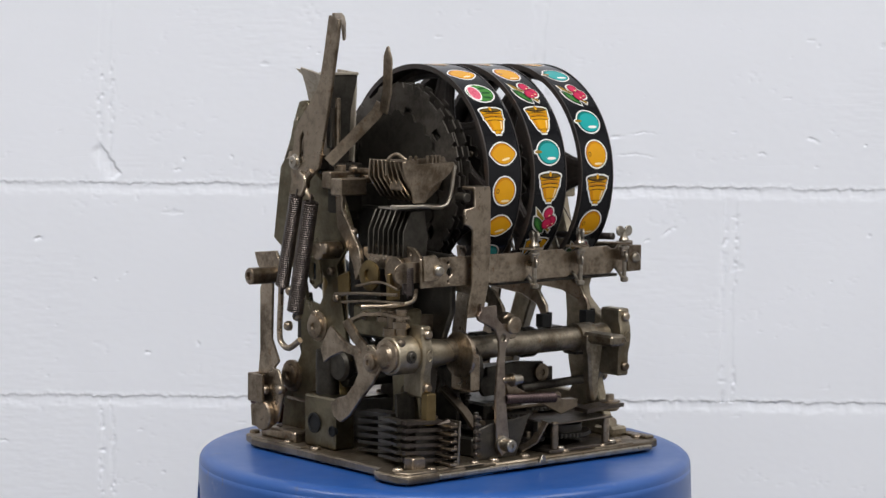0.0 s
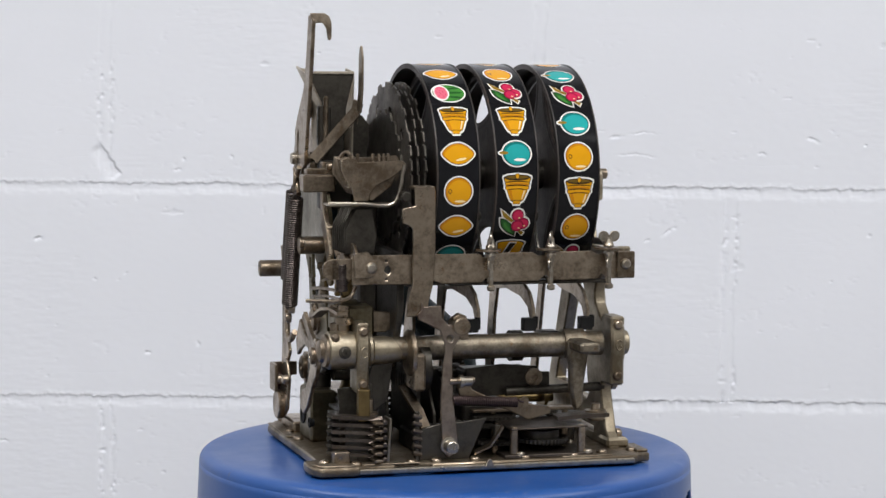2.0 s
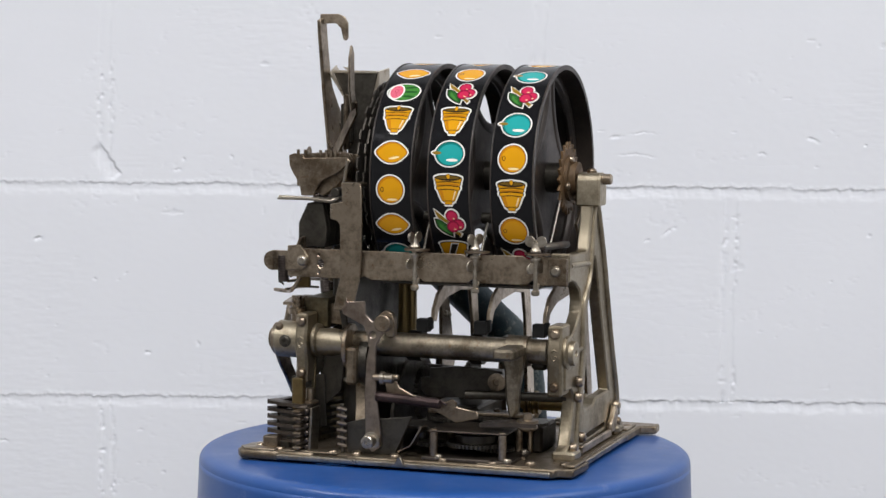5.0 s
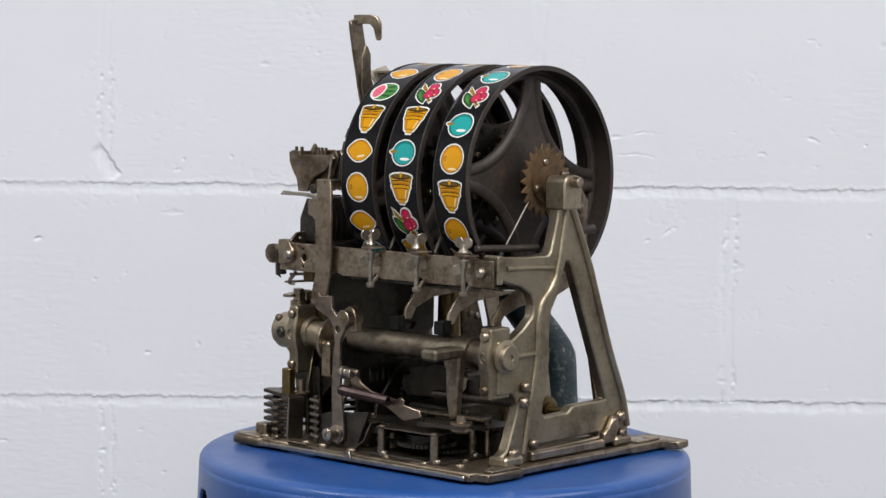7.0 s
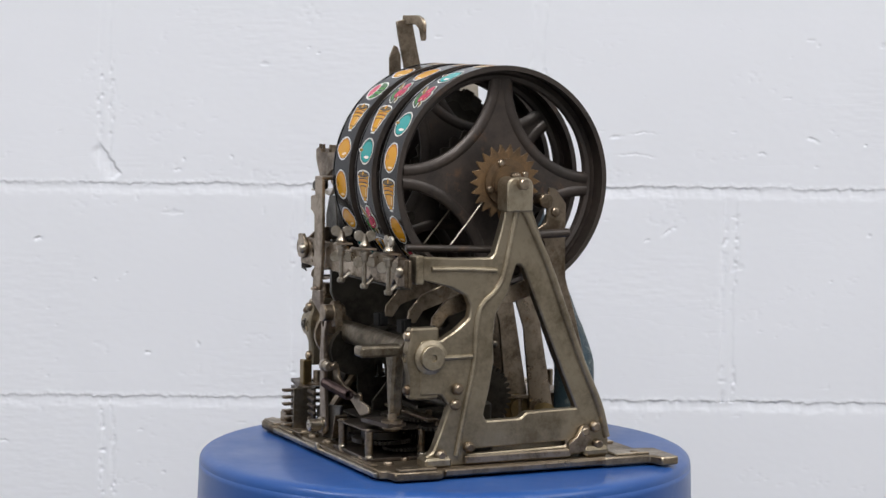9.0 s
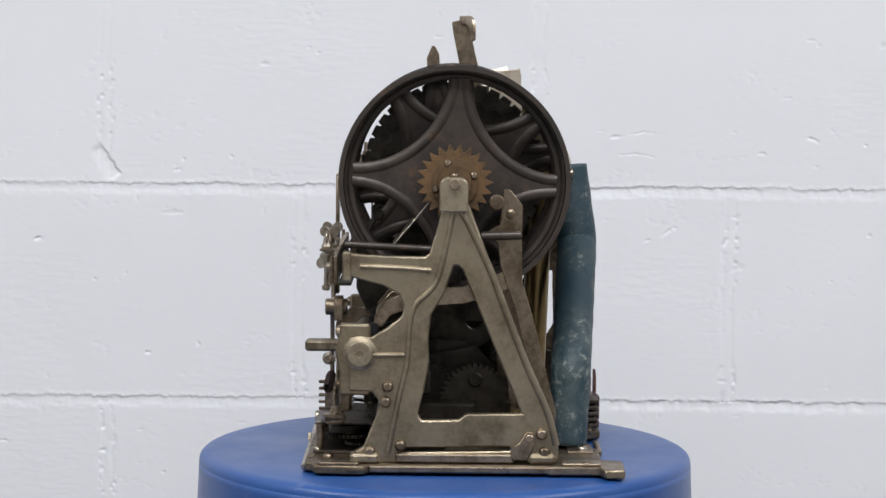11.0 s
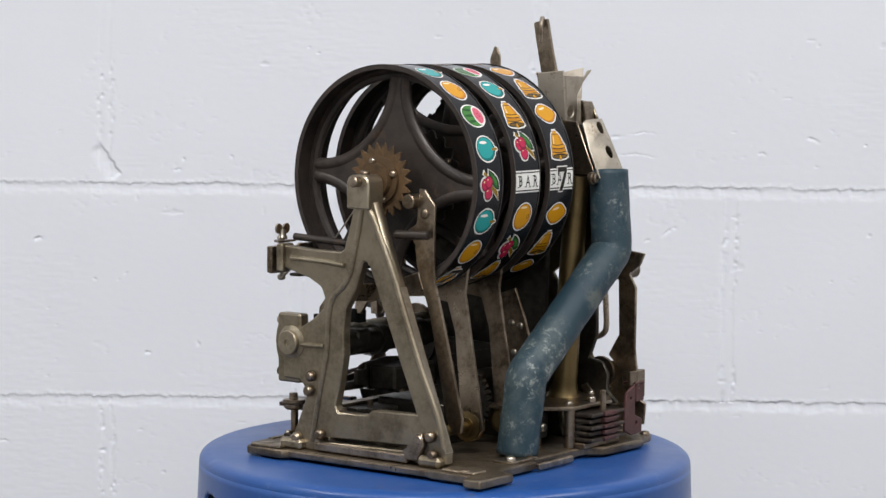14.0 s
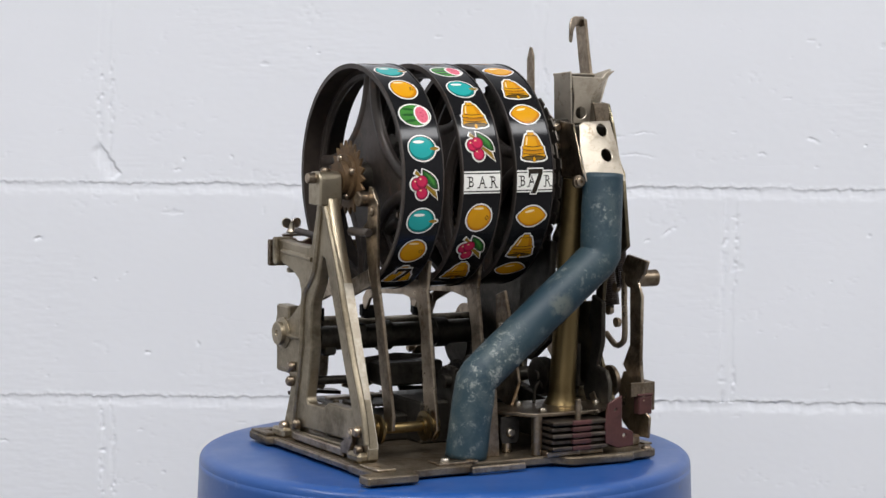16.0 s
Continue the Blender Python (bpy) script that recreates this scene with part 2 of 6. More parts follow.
def circle(a, b, r, n=20, start=0.0):
    return [(a + r * math.cos(start + 2 * math.pi * i / n), b + r * math.sin(start + 2 * math.pi * i / n)) for i in range(n)]


def gear_outline(a, b, r0, r1, teeth, skip=(), point=0.2):
    pts = []
    for k in range(teeth):
        c = 2 * math.pi * k / teeth
        s = 2 * math.pi / teeth
        if k in skip:
            pts += [(a + r0 * math.cos(c + s * q), b + r0 * math.sin(c + s * q)) for q in (-0.4, 0.0, 0.4)]
        else:
            pts += [(a + r * math.cos(c + s * q), b + r * math.sin(c + s * q)) for r, q in ((r0, -0.45), (r1, -point), (r1, point), (r0, 0.45))]
    return pts


def sweep(path, section, closed=False, up=(0, 0, 1), caps=True):
    """A section (list of 2D points) carried along a path."""
    bm = bmesh.new()
    path = [Vector(q) for q in path]
    rings, last = [], Vector(up)
    for i, q in enumerate(path):
        d = (path[min(i + 1, len(path) - 1)] - path[max(i - 1, 0)]).normalized()
        n = last - d * last.dot(d)
        if n.length < 1e-4:
            n = d.orthogonal()
        n.normalize()
        last = n
        s = d.cross(n)
        rings.append([bm.verts.new(q + n * a + s * b) for a, b in section])
    k = len(section)
    for A, B in zip(rings, rings[1:]):
        for i in range(k):
            bm.faces.new((A[i], A[(i + 1) % k], B[(i + 1) % k], B[i]))
    if caps:
        bm.faces.new(rings[0][::-1])
        bm.faces.new(rings[-1])
    return bm


def ring_section(r, n=10):
    return [(r * math.cos(2 * math.pi * i / n), r * math.sin(2 * math.pi * i / n)) for i in range(n)]


def smooth_path(pts, n=6):
    """Points rounded by a Catmull-Rom curve."""
    P = [Vector(q) for q in pts]
    P = [P[0] * 2 - P[1]] + P + [P[-1] * 2 - P[-2]]
    out = []
    for i in range(1, len(P) - 2):
        for j in range(n):
            t = j / n
            a, b, c, d = P[i - 1:i + 3]
            out.append(0.5 * ((2 * b) + (c - a) * t + (2 * a - 5 * b + 4 * c - d) * t * t + (3 * b - a - 3 * c + d) * t ** 3))
    out.append(P[-2])
    return out


def wire(pts, r, n=6, seg=10):
    return sweep(smooth_path(pts, n), ring_section(r, seg))


def strip(pts, half, thick, up):
    """A bent flat bar: half width along up, thickness across."""
    return soften(sweep(pts, [(half, thick), (half, -thick), (-half, -thick), (-half, thick)], up=up), 0.0004)


def coil(a, b, r, turns, wr, hook=0.006):
    """A tension spring from a to b, with its end hooks."""
    a, b = Vector(a), Vector(b)
    d = (b - a).normalized()
    n = d.orthogonal().normalized()
    s = d.cross(n)
    a2, b2 = a + d * hook, b - d * hook
    pts = [a, a + d * hook * 0.5 + n * r * 0.3]
    k = 9
    for i in range(turns * k + 1):
        q = i / (turns * k)
        c = 2 * math.pi * i / k
        pts.append(a2.lerp(b2, q) + (n * math.cos(c) + s * math.sin(c)) * r)
    pts += [b - d * hook * 0.5 + n * r * 0.3, b]
    return sweep(pts, ring_section(wr, 5), up=n)


# ---- the room ----
def wall_of_blocks():
    wall = part("wall_north", box(-3.0, 3.0, WALL_Y + 0.0040, WALL_Y + 0.2, FLOOR, CEIL, 0), MORTAR)
    tagged(wall, "white painted concrete block wall with rough mortar joints", "wall", kind="structure")
    L, Hh = 0.503, 0.25
    # paint chips, cracks and scuffs: place, half length, slope, depth
    chips = [(-0.3127, 0.2162, 0.0023, -50, 1.00), (-0.3206, 0.2050, 0.0044, 15, 1.20), (-0.2575, 0.2194, 0.0027, -40, 1.00), (-0.4829, 0.1229, 0.0050, 12, 1.60), (-0.4171, 0.0751, 0.0020, -50, 1.00), (-0.3814, 0.0821, 0.0027, 40, 0.70), (0.1888, 0.2474, 0.0074, 5, 1.20), (0.2215, 0.2523, 0.0154, 0, 0.80), (0.2128, 0.2272, 0.0201, -3, 0.90), (0.3591, 0.2293, 0.0047, -4, 1.10), (0.4177, 0.2463, 0.0070, -16, 1.30), (0.4782, 0.2397, 0.0017, 0, 1.00), (0.2511, 0.1387, 0.0090, 33, 1.40), (0.2270, 0.1266, 0.0034, 15, 0.90), (-0.3551, -0.0101, 0.0030, -20, 1.20), (-0.3646, -0.1019, 0.0030, -5, 0.70), (-0.5248, -0.1163, 0.0060, -10, 1.10), (-0.2962, -0.0002, 0.0034, -80, 1.20), (0.3291, 0.1533, 0.0040, -30, 0.90)]

    rnd = random.Random(6)
    for k in range(34):
        chips.append((rnd.uniform(-0.55, 0.55), rnd.uniform(-0.16, 0.5), rnd.uniform(0.001, 0.0045), rnd.uniform(-40, 40), rnd.uniform(0.10, 0.42)))

    def lattice(seed):
        table = np.random.RandomState(seed).rand(128, 128)

        def value(u, v):
            i, j = np.floor(u).astype(int), np.floor(v).astype(int)
            fu, fv = u - i, v - j
            fu, fv = fu * fu * (3 - 2 * fu), fv * fv * (3 - 2 * fv)
            q = lambda p, r: table[p % 128, r % 128]
            return ((q(i, j) * (1 - fu) + q(i + 1, j) * fu) * (1 - fv) + (q(i, j + 1) * (1 - fu) + q(i + 1, j + 1) * fu) * fv) * 2 - 1
        return value
    n1, n2, n3 = lattice(1), lattice(2), lattice(3)
    step = lambda e0, e1, v: (lambda s: s * s * (3 - 2 * s))(np.clip((v - e0) / (e1 - e0), 0, 1))

    def relief(X, Z):
        """Height of the painted face: blocks, tooled joints, pits and chips."""
        h = 0.0010 * n1(X * 6 + 40, Z * 6 + 40) + 0.0004 * n2(X * 21 + 40, Z * 21 + 40)
        rub = step(0.05, 0.5, n3(X * 8 + 60, Z * 14 + 60))
        h += rub * (0.00007 * n1(X * 55 + 9, Z * 330 + 9) + 0.00004 * n2(X * 170 + 9, Z * 420 + 9))
        h += 0.00004 * n3(X * 120 + 5, Z * 190 + 5)
        scuff = step(0.42, 0.7, n2(X * 17 + 70, Z * 26 + 70)) * step(0.0, 0.5, n1(X * 60 + 70, Z * 110 + 70))
        h -= 0.00035 * scuff * np.maximum(n3(X * 210 + 70, Z * 330 + 70), 0)
        pit = n1(X * 95 + 77, Z * 150 + 77) * 0.6 + n2(X * 41 + 3, Z * 52 + 3) * 0.5
        h -= 0.0008 * step(0.80, 0.98, pit)
        row = np.floor((Z + 0.0635) / Hh + 0.5)
        reach = np.where(row == 0, 0.45 + 0.95 * step(0.05, 0.2, X), np.where(row == 1, 0.60 + 0.50 * step(-0.1, 0.1, X) - 0.55 * step(0.28, 0.40, X), 0.7))
        wob = 0.6 * 0.0014 * n1(X * 26 + 11, row * 7) + 0.0008 * n2(X * 95 + 11, row * 7) + 0.0011 * n3(X * 260 + 11, row * 7) + 0.0007 * n1(X * 260 + 5, Z * 330)
        d = Z - (row * Hh - 0.0635) - wob
        open_ = np.clip(0.42 + 0.75 * n2(X * 34 + 30, row * 5 + 2) + 0.75 * n3(X * 150, row * 3), 0.0, 1.1)
        lip = 0.0010 * reach * open_ * (1 - step(0.0, 0.0016, d)) * step(-0.0135, -0.0004, d)
        fold = (0.0008 * np.abs(n1(X * 210 + 3, Z * 300 + 3)) + 0.0006 * np.maximum(n2(X * 120 + 8, Z * 190 + 8), 0)) * step(-0.003, 0.0008, d) * (1 - step(0.002, 0.0075, d))
        h += 0.8 * fold - lip - 0.0008 * step(-0.014, -0.003, d) * (1 - step(0.0, 0.0022, d)) + 0.00018 * n2(X * 90, Z * 260) * step(-0.016, -0.010, d) * (1 - step(-0.006, -0.002, d))
        course = np.floor((Z + 0.0635) / Hh)
        start = np.where(course % 2 == 0, -0.181, -0.405)
        e = (X - start + L / 2) % L - L / 2 + 0.0020 * n1(Z * 30 + 50, course * 3) + 0.0012 * n2(Z * 110 + 50, course * 3)
        inside = 1 - step(0.0055, 0.0085, np.abs(e))
        edge = np.exp(-((np.abs(e) - 0.0068) / 0.0034) ** 2) * step(-0.5, 0.3, n3(Z * 22 + 7, course * 9))
        h += 0.00035 * n3(X * 60 + 2, Z * 60 + 2) * inside - 0.00040 * inside
        h -= edge * (0.0013 * np.maximum(n1(X * 230 + 21, Z * 180 + 21) - 0.05, 0) * 2.2 + 0.0008 * np.maximum(n2(X * 60 + 21, Z * 48 + 21), 0))
        # slanting gap in the mortar beside one joint
        ax, az, bx, bz = -0.4107, 0.2317, -0.3884, 0.1990
        ux, uz = bx - ax, bz - az
        ln = math.hypot(ux, uz)
        u = ((X - ax) * ux + (Z - az) * uz) / ln
        v = ((X - ax) * uz - (Z - az) * ux) / ln + 0.0016 * n1(u * 160 + 4, u * 0 + 4)
        along = step(-0.004, 0.004, u) * (1 - step(ln - 0.002, ln + 0.004, u))
        h -= 0.0030 * along * step(-0.0012, 0.0004, v) * (1 - step(0.0008, 0.019, v))
        for cx, cz, half, slope, depth in chips:
            ca, sa = math.cos(math.radians(slope)), math.sin(math.radians(slope))
            near = (np.abs(X - cx) < half * 2.2) & (np.abs(Z - cz) < half * 2.2 + 0.006)
            if not near.any():
                continue
            px, pz = X[near] - cx, Z[near] - cz
            u, v = px * ca + pz * sa, pz * ca - px * sa
            v = v + 0.0007 * n2(u * 260 + cx * 900, u * 0 + 1) + 0.12 * np.abs(u)
            wide = 0.0016 + 0.0022 * depth if half < 0.010 else 0.0022
            h[near] -= 0.0011 * depth * np.exp(-(u / half) ** 4) * (1 - step(0.0, 0.0009, v)) * step(-wide, -0.0001, v) * (0.65 + 0.7 * n3(px * 420 + 9, pz * 420 + 9))
        return h

    def block_mesh(x, z, dx, dz):
        nx, nz = max(2, int(round(L / dx))), max(2, int(round(Hh / dz)))
        X, Z = np.meshgrid(x + L * np.arange(nx + 1) / nx, z + Hh * np.arange(nz + 1) / nz)
        Y = WALL_Y - 0.004 - relief(X, Z)
        co = np.stack([X - x, Y - WALL_Y, Z - z], axis=-1).reshape(-1, 3)
        k = (np.arange(nz)[:, None] * (nx + 1) + np.arange(nx)[None, :]).reshape(-1)
        faces = np.stack([k, k + 1, k + nx + 2, k + nx + 1], axis=-1)
        me = bpy.data.meshes.new("block")
        me.from_pydata(co.tolist(), [], faces.tolist())
        me.polygons.foreach_set("use_smooth", np.ones(len(faces), dtype=bool))
        me.materials.append(WALLPAINT)
        return me

    far = None
    for row in range(-2, 8):
        z = -0.0635 + Hh * row
        shift = -0.181 if row % 2 == 0 else -0.405
        for i in range(-5, 6):
            x = shift + L * i
            if x < -3.0 or x + L > 3.0 or z + Hh > CEIL or z < FLOOR - 0.001:
                continue
            seen = -1.1 < x < 0.6 and -0.4 < z < 0.45
            me = block_mesh(x, z, 0.0013, 0.0010) if seen else block_mesh(x, z, 0.05, 0.025)
            ob = new("block", me)
            ob.parent = wall
            ob.location = (x, WALL_Y, z)
    return wall


def room():
    wall_of_blocks()
    # out of view: added surfaces that bounce light and show in the metal
    for name, a in (("wall_west", (-3.2, -3.0, -4.6, WALL_Y + 0.2, FLOOR, CEIL)), ("wall_east", (3.0, 3.2, -4.6, WALL_Y + 0.2, FLOOR, CEIL)), ("wall_south", (-3.0, 3.0, -4.8, -4.6, FLOOR, CEIL))):
        tagged(part(name, box(*a, 0), ROOM), "unseen plain pale wall, added to close the room and bounce light", "wall", kind="structure")
    tagged(part("floor", box(-3.2, 3.2, -4.8, WALL_Y + 0.2, FLOOR - 0.1, FLOOR, 0), UNSEEN_FLOOR), "unseen grey floor, toned for the light it bounces", "floor", kind="structure")
    tagged(part("ceiling", box(-3.2, 3.2, -4.8, WALL_Y + 0.2, CEIL, CEIL + 0.1, 0), ROOM), "unseen plain pale ceiling, added to close the room and bounce light", "ceiling", kind="structure")


# ---- the blue stool ----
def stool():
    base = new("plastic_stool")
    tagged(base, "round blue plastic stool with holes in its side", "stool")
    R = 0.2092
    seg = 128
    bm = bmesh.new()
    prof = [(0.0, 0.0), (0.06, 0.0), (0.12, 0.0), (0.17, 0.0), (0.198, 0.0), (R - 0.0085, -0.0002), (R - 0.0055, -0.0009), (R - 0.0031, -0.0021), (R - 0.0013, -0.0038), (R - 0.0003, -0.0060), (R, -0.0085)]
    rings = []
    for r, z in prof[1:]:
        rings.append([bm.verts.new((r * math.cos(2 * math.pi * i / seg), r * math.sin(2 * math.pi * i / seg), z)) for i in range(seg)])
    c = bm.verts.new((0, 0, 0))
    for i in range(seg):
        bm.faces.new((c, rings[0][i], rings[0][(i + 1) % seg]))
    for A, B in zip(rings, rings[1:]):
        for i in range(seg):
            bm.faces.new((A[i], B[i], B[(i + 1) % seg], A[(i + 1) % seg]))
    part("seat", bm, PLASTIC, base)
    # side wall with round grip holes
    bm = bmesh.new()
    zs = [-0.0085, -0.013, -0.019, -0.022, -0.024, -0.026] + [-0.028 - 0.002 * i for i in range(18)] + [-0.068, -0.12, -0.25, FLOOR - 0.0105]
    holes = [59.7, 149.7, 239.7, 329.7]
    n2 = 480

    def rad(z):
        return R + 0.05 * (-0.0085 - z) * 0.9

    verts = {}
    for j, z in enumerate(zs):
        for i in range(n2):
            a = 2 * math.pi * i / n2
            r = rad(z)
            verts[i, j] = bm.verts.new((r * math.cos(a), r * math.sin(a), z))
    for j in range(len(zs) - 1):
        for i in range(n2):
            zc = (zs[j] + zs[j + 1]) / 2
            a = 360 * (i + 0.5) / n2
            inside = any(((((a - hd + 180) % 360 - 180) * math.pi / 180 * R) / 0.017) ** 2 + ((zc + 0.0410) / 0.0160) ** 2 < 1 for hd in holes)
            if not inside:
                bm.faces.new((verts[i, j], verts[(i + 1) % n2, j], verts[(i + 1) % n2, j + 1], verts[i, j + 1]))
    me = part("side_wall", bm, PLASTIC, base)
    mod = me.modifiers.new("thick", "SOLIDIFY")
    mod.thickness, mod.offset = 0.004, -1
    return base


# ---- reel symbols: u to the symbol's right, v up, in millimetres ----
def ellipse(a, b, ra, rb, n=28, tilt=0.0):
    c, s = math.cos(tilt), math.sin(tilt)
    return [(a + ra * math.cos(2 * math.pi * i / n) * c - rb * math.sin(2 * math.pi * i / n) * s,
             b + ra * math.cos(2 * math.pi * i / n) * s + rb * math.sin(2 * math.pi * i / n) * c) for i in range(n)]


def lemon_shape(k=1.0):
    out = []
    for i in range(40):
        a = 2 * math.pi * i / 40
        x, y = 11.0 * math.cos(a), 8.6 * math.sin(a)
        tip = abs(math.cos(a)) ** 9
        out.append(((x + math.copysign(2.4 * tip, x)) * k, y * k))
    return out


BELL_HALF = [(3.0, 12.4), (3.3, 10.5), (5.6, 9.2), (7.4, 5.0), (9.0, 0.6), (10.4, -0.4), (10.4, -2.4), (9.9, -3.0), (10.9, -4.2), (10.8, -5.8), (11.9, -8.4), (11.6, -10.2), (8.0, -11.6), (0.0, -12.2)]
BELL = BELL_HALF + [(-x, y) for x, y in BELL_HALF[-2::-1]]


def grow(pts, d):
    """The outline pushed outwards by d."""
    cx = sum(q[0] for q in pts) / len(pts)
    cy = sum(q[1] for q in pts) / len(pts)
    out = []
    for x, y in pts:
        n = math.hypot(x - cx, y - cy) or 1.0
        out.append((x + (x - cx) / n * d, y + (y - cy) / n * d))
    return out


def layers(kind):
    """Outlines and materials from the bottom up."""
    if kind == "lemon":
        s = lemon_shape()
        return [(grow(s, 1.5), WHITE), (grow(s, 0.4), INK), (s, AMBER), ([(x * 0.9 - 0.5, y * 0.88 + 0.6) for x, y in s], YELLOW), (ellipse(-2.5, 4.6, 4.6, 1.0, 20, 0.2), CREAM)]
    if kind == "orange":
        s = ellipse(0, 0, 11.0, 11.0, 36)
        return [(grow(s, 1.5), WHITE), (grow(s, 0.4), INK), (s, AMBER), (ellipse(-0.5, 0.6, 9.8, 9.7, 36), YELLOW), (ellipse(7.2, 0, 1.6, 2.0, 14), INK), (ellipse(7.2, 0, 1.0, 1.4, 14), YELLOW), (ellipse(-1.5, 8.2, 4.6, 0.9, 20), CREAM)]
    if kind == "plum":
        s = ellipse(0, 0, 11.6, 9.8, 36)
        return [(grow(s, 1.5), WHITE), (ellipse(12.2, -0.5, 3.8, 2.2), WHITE), (grow(s, 0.4), INK), (s, DEEPTEAL), (ellipse(-0.7, 0.7, 10.3, 8.5, 36), TEAL), (ellipse(11.0, -0.5, 3.9, 1.3), STEMC), (ellipse(-2.5, 5.2, 5.0, 1.2, 20), WHITE)]
    if kind == "bell":
        def band(y, w, h=0.45, sag=0.9):
            top = [(w * k / 4, y - sag * (1 - (k / 4) ** 2)) for k in range(-4, 5)]
            return top + [(x, v - h) for x, v in top[::-1]]
        body = [(x * 0.93, y * 0.95 + 0.2) for x, y in BELL]
        out = [(grow(BELL, 1.4), WHITE), (BELL, INK), (body, YELLOW)]
        out += [([(x * 0.93, y) for x, y in ((5.0, 8.6), (6.6, 5.0), (8.2, 0.4), (5.6, -0.4), (4.2, 5.0), (3.4, 8.8))], AMBER)]
        out += [(band(0.6, 8.6), INK), (band(-2.4, 9.4), INK), (band(-5.6, 10.2), INK), (band(9.6, 4.6, 0.4, 0.5), INK), (band(-3.2, 9.0, 1.2), AMBER)]
        out += [(ellipse(0, -9.6, 10.9, 2.2, 30), INK), (ellipse(0, -9.9, 10.0, 1.5, 30), DARKGOLD), (ellipse(0, -10.6, 1.9, 2.6, 16), INK), (ellipse(0, -10.8, 1.4, 2.1, 16), YELLOW)]
        return out + [([(-4.6, 7.8), (-3.6, 8.2), (-5.6, 1.0), (-6.8, 1.0)], CREAM)]
    if kind == "melon":
        s = ellipse(0, 0, 13.2, 9.6, 36)
        out = [(grow(s, 1.5), WHITE), (grow(s, 0.3), INK), (s, LEAF)]
        for k in (-1, 0, 1):
            out.append((ellipse(-5.0, k * 5.4, 7.0 - 1.6 * abs(k), 1.2, 20, -0.1 * k), DARKLEAF))
        return out + [(ellipse(6.0, 0, 6.6, 8.8, 28), WHITE), (ellipse(6.2, 0, 5.5, 7.6, 28), MELON)] + [(ellipse(6.2 + (1.4 + 2.2 * (q % 2)) * math.cos(q * 0.9), (2.0 + 3.2 * (q % 2)) * math.sin(q * 0.9), 0.35, 0.5, 8), CRIMSON) for q in range(14)]
    if kind == "cherry":
        leaf = [(12.7, -3.6), (9.4, -3.4), (6.4, -1.8), (3.0, 1.2), (0.0, 4.5), (-1.4, 8.4), (-1.5, 12.4), (2.2, 11.0), (5.5, 9.0), (8.6, 6.4), (11.0, 3.6), (12.2, 0.0)]
        twig = [(12.7, -11.8), (8.2, -8.2), (1.0, -1.8), (2.7, 0.0), (8.0, -3.6), (10.2, -5.0)]
        spur = [(-4.5, 6.4), (-9.0, 9.0), (-7.3, 11.8), (-2.7, 7.3)]
        balls = [(-2.0, -6.4), (-7.0, 0.8), (-2.4, 2.6)]
        out = [(grow(leaf, 1.5), WHITE), (grow(twig, 1.3), WHITE), (grow(spur, 1.3), WHITE)] + [(ellipse(p, q, 6.5, 6.5), WHITE) for p, q in balls]
        out += [(grow(leaf, 0.3), INK), ([(x * 0.90 + 0.5, y * 0.90 + 0.3) for x, y in leaf], DARKLEAF), ([(9.5, -1.4), (4.0, 3.4), (0.4, 9.8), (5.2, 7.2), (9.0, 3.4)], LEAF), ([(10.8, -2.2), (4.6, 4.4), (-0.6, 11.2), (4.0, 4.0)], DARKLEAF), (twig, STEMC), (spur, STEMC)]
        for p, q in balls:
            out += [(ellipse(p, q, 5.3, 5.3), INK), (ellipse(p, q, 5.0, 5.0), CRIMSON), (ellipse(p - 0.3, q + 0.4, 4.1, 4.0), PINK), (ellipse(p - 1.6, q + 2.2, 1.0, 0.5, 10), CREAM)]
        return out
    return []


RC = (0.0006, 0.2443)
RR = 0.0934


def on_reel(xc, phi, u, v, lift):
    a = phi - v / RR
    r = RR + lift
    return Vector((xc - u, RC[0] - r * math.cos(a), RC[1] + r * math.sin(a)))


def text_outline(word, size):
    cu = bpy.data.curves.new("t", "FONT")
    cu.body, cu.size, cu.align_x, cu.align_y = word, size, "CENTER", "CENTER"
    cu.resolution_u = 3
    ob = bpy.data.objects.new("t", cu)
    me = ob.to_mesh()
    verts = [(v.co.x, v.co.y) for v in me.vertices]
    faces = [tuple(q.vertices) for q in me.polygons]
    ob.to_mesh_clear()
    bpy.data.objects.remove(ob)
    return verts, faces


